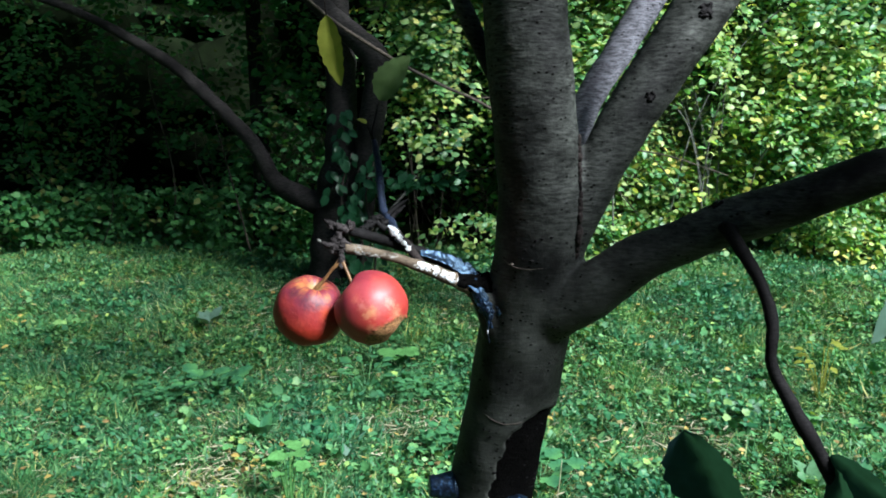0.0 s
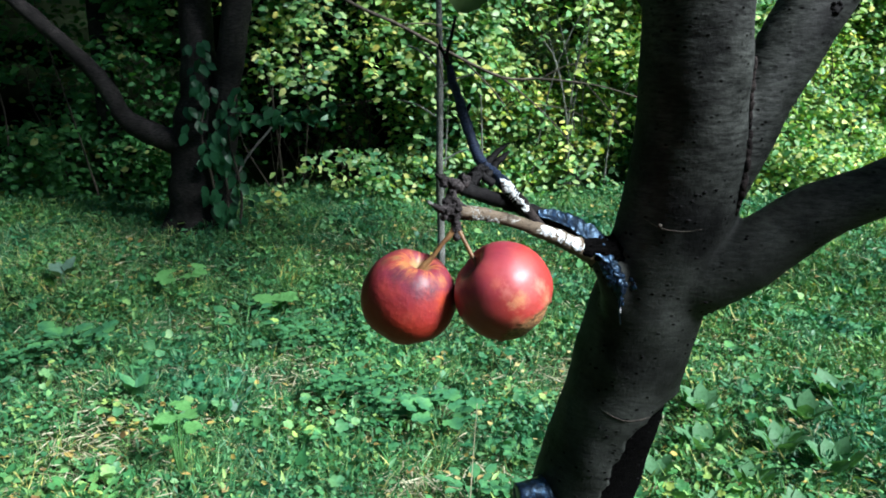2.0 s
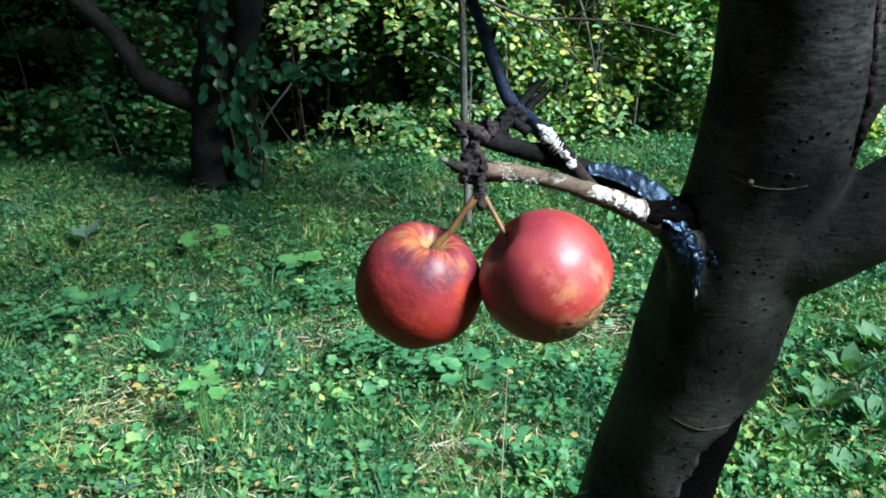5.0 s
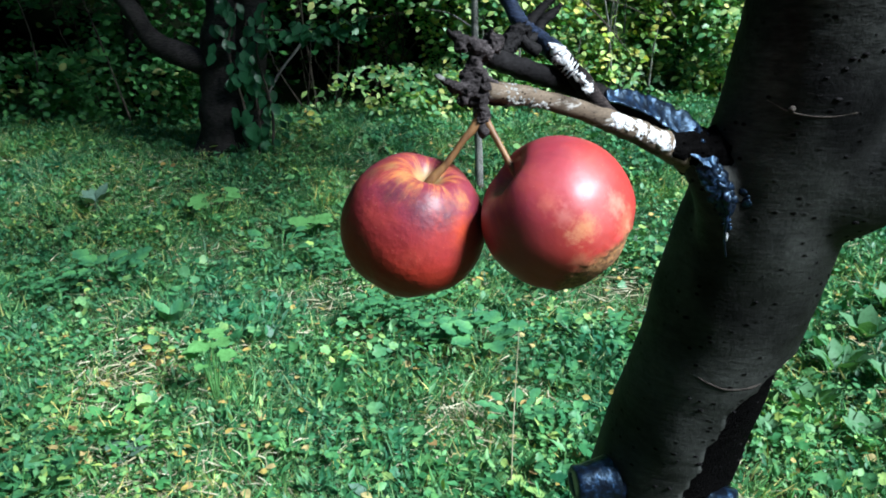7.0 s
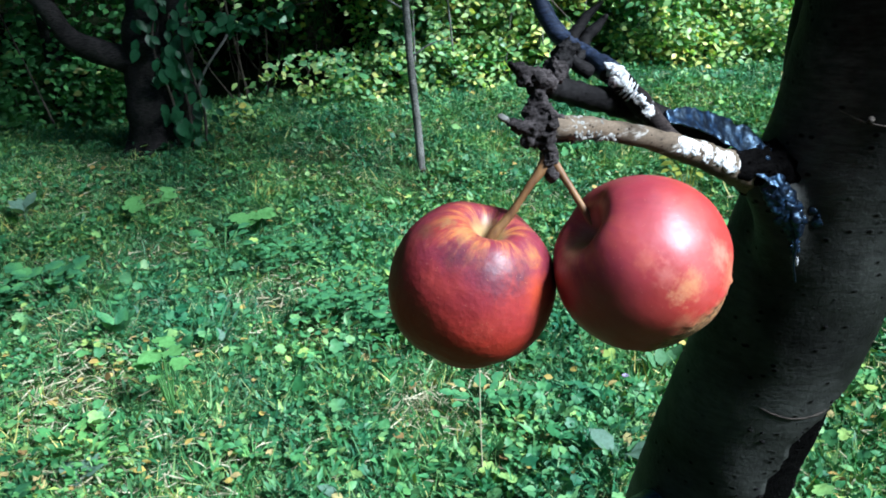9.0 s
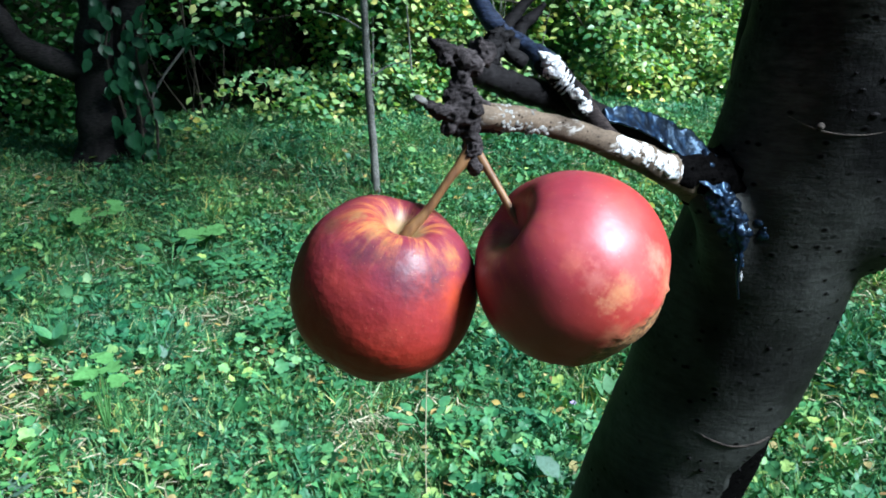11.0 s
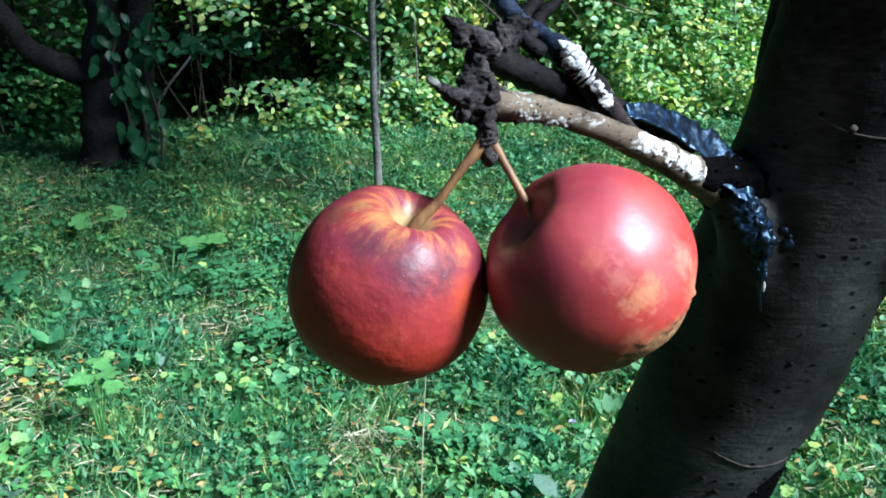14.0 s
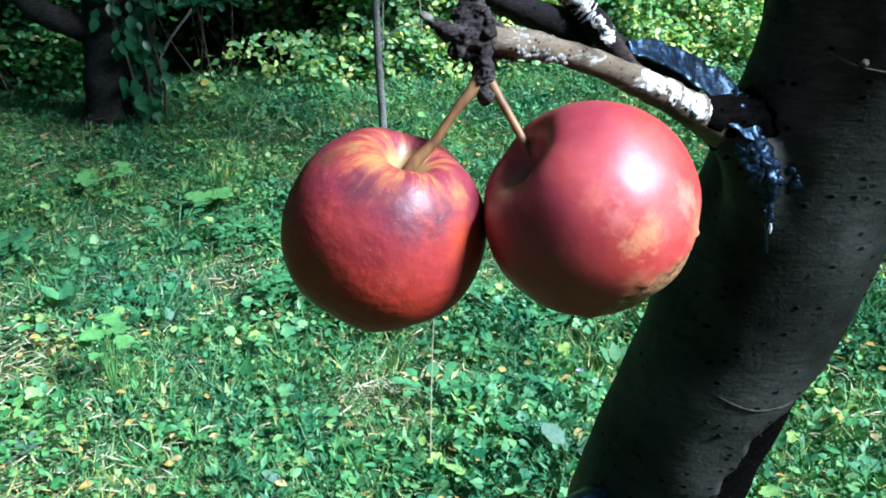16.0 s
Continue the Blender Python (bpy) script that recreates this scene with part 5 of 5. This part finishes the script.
    for rows in ([(0.2821, 1.73, 1.8022, 0.0028), (0.3704, 1.73, 1.7324, 0.0021), (0.4451, 1.73, 1.6576, 0.0017), (0.49, 1.73, 1.60, 0.0009)], [(0.1946, 1.73, 1.8369, 0.0025), (0.27, 1.73, 1.76, 0.0019), (0.31, 1.72, 1.70, 0.0009)], [(0.3704, 1.73, 1.7324, 0.0018), (0.45, 1.73, 1.72, 0.0014), (0.53, 1.73, 1.685, 0.0008)], [(0.0221, 1.73, 1.9323, 0.0022), (0.10, 1.73, 1.935, 0.0016), (0.17, 1.73, 1.915, 0.0008)], [(0.1224, 1.73, 1.8781, 0.0022), (0.13, 1.73, 1.81, 0.0015), (0.15, 1.73, 1.74, 0.0008)], [(0.3845, 1.73, 1.7973, 0.002), (0.45, 1.73, 1.83, 0.0015), (0.52, 1.73, 1.84, 0.0008)], [(0.5018, 1.73, 1.7848, 0.0019), (0.56, 1.72, 1.72, 0.0012), (0.60, 1.71, 1.66, 0.0006)]):
        bm = bmesh.new()
        tube(bm, rows, 6, 4, 0.25, 30)
        part("twig", bm, BARK_VINE, branch)


build_apple_tree()


def build_crown():
    """Unseen apple crown leaves above the limbs, added to block sky and cast shade."""
    tree = bpy.data.objects["apple_tree"]
    n = 3200
    d = RNG.normal(0, 1, (n, 3))
    d /= np.linalg.norm(d, axis=1, keepdims=True)
    c = d * (RNG.uniform(0.2, 1, (n, 1)) ** 0.5) * (1.5, 1.3, 0.6) + (-0.2, 0.1, 3.15)
    # Leaf cluster set along the sun line to shade the long limb.
    m = 95
    shade_tuft = np.array(Vector((0.41, 0.095, 1.785)) + SUN_TO * 0.52) + RNG.normal(0, 1, (m, 3)) * (0.018, 0.018, 0.012) + np.array(SUN_TO) * RNG.uniform(-0.06, 0.2, (m, 1)) + np.array((0.87, -0.27, 0.42)) * RNG.uniform(-0.13, 0.13, (m, 1))
    c = np.concatenate([c, shade_tuft])
    n += m
    ob = soup("crown", [scatter(LEAF_OVAL, c, aims(n, (-0.9, 0.3)), ups(n), RNG.uniform(0.07, 0.11, n))], APPLE_LEAF)
    ob.parent, ob.matrix_parent_inverse = tree, Matrix.Translation(-tree.location)


build_crown()


def near(nt, vec, point, r0, r1, wobble=0.25, scale=5.0):
    """1 close to a place, 0 past r1, with an uneven edge."""
    d = nt.nodes.new("ShaderNodeVectorMath")
    d.operation = "DISTANCE"
    nt.links.new(vec, d.inputs[0])
    d.inputs[1].default_value = point
    add = nt.nodes.new("ShaderNodeMath")
    add.operation = "MULTIPLY_ADD"
    nt.links.new(noise_tex(nt, vec, scale, 5, 0.65), add.inputs[0])
    add.inputs[1].default_value = wobble
    nt.links.new(d.outputs["Value"], add.inputs[2])
    return ramp(nt, add.outputs[0], [(max(0.0, r0 + 0.5 * wobble), (1, 1, 1)), (min(1.0, r1 + 0.5 * wobble), (0, 0, 0))])


def apple_material(name, radius, marks, russet, well, strength=0.95, shine=0.27, top=(0.175, 0.025, 0.040), low=(0.33, 0.029, 0.014), pit=(0.30, 0.20, 0.085)):
    """Red skin in the apple's own axes (units of its radius): darker shoulders that also hold the sky's sheen, streaks
    out of the stem well, scuffs, russet.
    """
    m, nt, b = material(name)
    k = 1 / radius
    vec = coords(nt, (k, k, k))
    blotch = noise_tex(nt, vec, 1.7, 5, 0.55)
    fine = noise_tex(nt, vec, 14, 4, 0.6)
    sep = nt.nodes.new("ShaderNodeSeparateXYZ")
    nt.links.new(vec, sep.inputs[0])
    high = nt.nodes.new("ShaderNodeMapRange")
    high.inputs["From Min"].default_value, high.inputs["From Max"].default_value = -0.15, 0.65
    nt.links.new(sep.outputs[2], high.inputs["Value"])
    # Purple towards the stem also stands in for sky reflected on the upper skin.
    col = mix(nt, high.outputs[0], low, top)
    col = mix(nt, ramp(nt, blotch, [(0.45, (0, 0, 0)), (0.75, (0.8, 0.8, 0.8))]), col, (0.32, 0.042, 0.026))
    flat = nt.nodes.new("ShaderNodeVectorMath")
    flat.operation = "MULTIPLY"
    flat.inputs[1].default_value = (1, 1, 0)
    nt.links.new(vec, flat.inputs[0])
    unit = nt.nodes.new("ShaderNodeVectorMath")
    unit.operation = "NORMALIZE"
    nt.links.new(flat.outputs[0], unit.inputs[0])
    fan = nt.nodes.new("ShaderNodeVectorMath")
    fan.operation = "MULTIPLY_ADD"
    fan.inputs[1].default_value = (2.6, 2.6, 0)
    nt.links.new(unit.outputs[0], fan.inputs[0])
    nt.links.new(vec, fan.inputs[2])
    streak = noise_tex(nt, fan.outputs[0], 1.7, 8, 0.72)
    col = mix(nt, 1.0, col, ramp(nt, streak, [(0.3, (0.78, 0.74, 0.76)), (0.7, (1.0, 1.0, 1.0))]), "MULTIPLY")
    # yellow rays round the well
    ray = near(nt, vec, (-0.08, -0.12, 0.90), 0.30, 0.72, 0.5, 4.5)
    rays = mix(nt, 1.0, ray, ramp(nt, streak, [(0.46, (0, 0, 0)), (0.60, (0.7, 0.7, 0.7))]), "MULTIPLY")
    col = mix(nt, rays, col, well)
    col = mix(nt, near(nt, vec, (0, 0, 0.62), 0.20, 0.36, 0.15), col, pit)
    for point, r, colour in marks:
        col = mix(nt, mix(nt, 1.0, near(nt, vec, point, r * 0.1, r * 1.4, 0.45, 10.0), (strength, strength, strength), "MULTIPLY"), col, colour)
    rough_mask = None
    for point, r in russet:
        one = near(nt, vec, point, r * 0.92, r * 1.12, 0.34, 7.0)
        rough_mask = one if rough_mask is None else mix(nt, 1.0, rough_mask, one, "LIGHTEN")
    if rough_mask is not None:
        corky = ramp(nt, fine, [(0.38, (0.11, 0.045, 0.016)), (0.62, (0.36, 0.19, 0.07))])
        col = mix(nt, rough_mask, col, corky)
    vor = node(nt, "ShaderNodeTexVoronoi", Scale=15.0)
    nt.links.new(vec, vor.inputs["Vector"])
    dots = ramp(nt, vor.outputs["Distance"], [(0.05, (1, 1, 1)), (0.10, (0, 0, 0))])
    col = mix(nt, mix(nt, 1.0, dots, (0.35, 0.35, 0.35), "MULTIPLY"), col, (0.55, 0.32, 0.18))
    nt.links.new(col, b.inputs["Base Color"])
    gloss = ramp(nt, noise_tex(nt, vec, 3.5, 4, 0.6), [(0.3, (0.40, 0.40, 0.40)), (0.7, (0.58, 0.58, 0.58))])
    if rough_mask is not None:
        gloss = mix(nt, rough_mask, gloss, (0.75, 0.75, 0.75))
        lumps = mix(nt, rough_mask, (0.5, 0.5, 0.5), fine)
        height = mix(nt, 0.75, noise_tex(nt, vec, 7, 3, 0.5), lumps)
    else:
        height = noise_tex(nt, vec, 7, 3, 0.5)
    nt.links.new(gloss, b.inputs["Roughness"])
    b.inputs["Specular IOR Level"].default_value = shine
    b.inputs["Coat Weight"].default_value = 0.08
    b.inputs["Coat Roughness"].default_value = 0.4
    b.inputs["Subsurface Weight"].default_value = 0.1
    b.inputs["Subsurface Radius"].default_value = (1.0, 0.25, 0.12)
    b.inputs["Subsurface Scale"].default_value = 0.008
    bump(nt, b, height, 0.4, 0.0012)
    return m


def stem_material():
    m, nt, b = material("apple_stem")
    col = ramp(nt, noise_tex(nt, coords(nt, (300, 300, 60)), 1.0, 4), [(0.3, (0.09, 0.04, 0.014)), (0.7, (0.22, 0.12, 0.04))])
    nt.links.new(col, b.inputs["Base Color"])
    b.inputs["Roughness"].default_value = 0.55
    return m


STEM = stem_material()


def own_axes(axis):
    """The turn from an apple's own axes, stem up, into the world's."""
    z = Vector(axis).normalized()
    y = Vector((0, 1, 0))
    y = (y - z * y.dot(z)).normalized()
    return Matrix((y.cross(z), y, z)).transposed()


def build_apple(at, axis, radius, label, mat, stem, squash=1.015, taper=0.05, eye=0.22, scar=None, well=(0.44, 0.26, 0.06)):
    a = thing("apple", at, label, "apple", "apples on the spur")
    bm = bmesh.new()
    rows, seg = 96, 128
    z = Vector(axis).normalized()
    turn = own_axes(axis).to_4x4()
    grid = []
    for i in range(rows + 1):
        th = math.pi * i / rows
        # round shoulders, a deep stem well above and a shallow eye below
        r = 1.0 + taper * math.cos(th) ** 3 - well[0] * math.exp(-(th / well[1]) ** 2) - well[2] * math.exp(-(th / 0.5) ** 2) - eye * math.exp(-((math.pi - th) / 0.28) ** 2)
        ring = []
        for k in range(seg):
            ph = 2 * math.pi * k / seg
            lobe = 1 + 0.016 * math.cos(5 * ph + 1) * (0.4 + abs(math.cos(th))) * math.sin(th) + 0.012 * math.cos(2 * ph + 0.6) * math.sin(th)
            p = Vector((math.sin(th) * math.cos(ph), math.sin(th) * math.sin(ph), math.cos(th) * squash)) * r * lobe
            p *= 1 + 0.022 * noise.noise(p * 1.9 + Vector(at) * 50)
            if scar:
                d = p.normalized().dot(scar)
                ridge = math.exp(-((d - 0.76 - 0.05 * noise.noise(p * 5)) / 0.045) ** 2)
                p *= 1 + ridge * (0.010 + 0.055 * max(0.0, noise.noise(p * 9)) + 0.020 * noise.noise(p * 19))
            ring.append(bm.verts.new(p * radius))
        grid.append(ring)
    for i in range(rows):
        for k in range(seg):
            bm.faces.new((grid[i][k], grid[i + 1][k], grid[i + 1][(k + 1) % seg], grid[i][(k + 1) % seg]))
    bmesh.ops.remove_doubles(bm, verts=bm.verts, dist=1e-5)
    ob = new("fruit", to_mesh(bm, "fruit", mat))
    ob.parent, ob.matrix_basis = a, turn
    bm = bmesh.new()
    tube(bm, stem, 10, 6, 0.12, 300)
    part("stem", bm, STEM, a, "long brown fruit stem")
    bm = bmesh.new()
    foot = z * (-0.74 * radius * squash)
    for k in range(5):
        d = (turn.to_3x3() @ Vector((math.cos(k * 1.2566), math.sin(k * 1.2566), 0))) * 0.0022
        blob(bm, Vector(at) + foot + d, 0.0016, (1, 1, 1.6), 0.4, 300)
    calyx = new("calyx", to_mesh(bm, "calyx", BARK_DARK))
    calyx.parent, calyx.matrix_parent_inverse = ob, (Matrix.Translation(at) @ turn).inverted()
    tagged(calyx, "dry brown calyx")
    return a


AXIS_B = (-0.74, -0.05, 0.58)
SCAR = own_axes(AXIS_B).inverted() @ Vector((0.585, -0.32, -0.74)).normalized()
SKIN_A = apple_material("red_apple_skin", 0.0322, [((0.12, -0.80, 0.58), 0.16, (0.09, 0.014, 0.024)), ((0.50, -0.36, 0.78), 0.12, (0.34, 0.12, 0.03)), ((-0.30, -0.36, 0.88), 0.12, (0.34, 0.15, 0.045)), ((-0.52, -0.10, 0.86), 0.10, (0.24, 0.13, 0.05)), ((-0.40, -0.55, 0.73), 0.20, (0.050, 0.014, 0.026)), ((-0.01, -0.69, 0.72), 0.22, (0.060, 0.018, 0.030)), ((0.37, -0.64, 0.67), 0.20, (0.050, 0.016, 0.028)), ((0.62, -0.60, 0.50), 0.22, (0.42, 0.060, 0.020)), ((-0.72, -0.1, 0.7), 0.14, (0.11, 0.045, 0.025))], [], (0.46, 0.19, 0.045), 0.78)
SKIN_B = apple_material("scuffed_apple_skin", 0.0322, [((0.40, -0.88, -0.10), 0.34, (0.40, 0.12, 0.11)), ((0.45, -0.70, 0.45), 0.30, (0.34, 0.055, 0.075)), ((0.17, -0.88, 0.45), 0.12, (0.40, 0.10, 0.06)), ((0.14, -0.96, 0.24), 0.13, (0.42, 0.15, 0.12)), ((0.18, -0.97, -0.07), 0.15, (0.48, 0.29, 0.11)),
                        ((0.02, -0.99, -0.02), 0.10, (0.44, 0.20, 0.10)), ((-0.19, -0.93, -0.30), 0.13, (0.45, 0.18, 0.09)), ((0.62, -0.72, -0.30), 0.16, (0.50, 0.26, 0.17)), ((0.50, -0.62, -0.58), 0.18, (0.48, 0.28, 0.15)), ((-0.25, -0.10, 0.85), 0.24, (0.42, 0.30, 0.16))],
                        [(tuple(SCAR), 0.69)], (0.26, 0.07, 0.025), 0.48, 0.52, (0.24, 0.028, 0.042), (0.34, 0.034, 0.026), (0.20, 0.055, 0.040))
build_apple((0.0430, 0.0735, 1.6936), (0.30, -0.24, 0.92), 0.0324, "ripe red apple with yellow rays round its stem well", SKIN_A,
            [(0.0748, 0.0690, 1.7440, 0.0023), (0.0722, 0.0680, 1.7395, 0.0022), (0.0665, 0.0665, 1.7332, 0.0015), (0.0591, 0.0660, 1.7236, 0.0016), (0.0519, 0.0655, 1.7163, 0.0021), (0.0480, 0.0665, 1.7100, 0.0024)])
build_apple((0.1057, 0.0553, 1.7030), AXIS_B, 0.0325, "ripe red apple with a brown corky scar near its eye", SKIN_B,
            [(0.0752, 0.0690, 1.7440, 0.0019), (0.0778, 0.0675, 1.7395, 0.0017), (0.0819, 0.0650, 1.7321, 0.0013), (0.0864, 0.0620, 1.7232, 0.0014), (0.0905, 0.0590, 1.7150, 0.0015), (0.0935, 0.0550, 1.7110, 0.0018)], taper=0.03, scar=SCAR, well=(0.48, 0.31, 0.05))
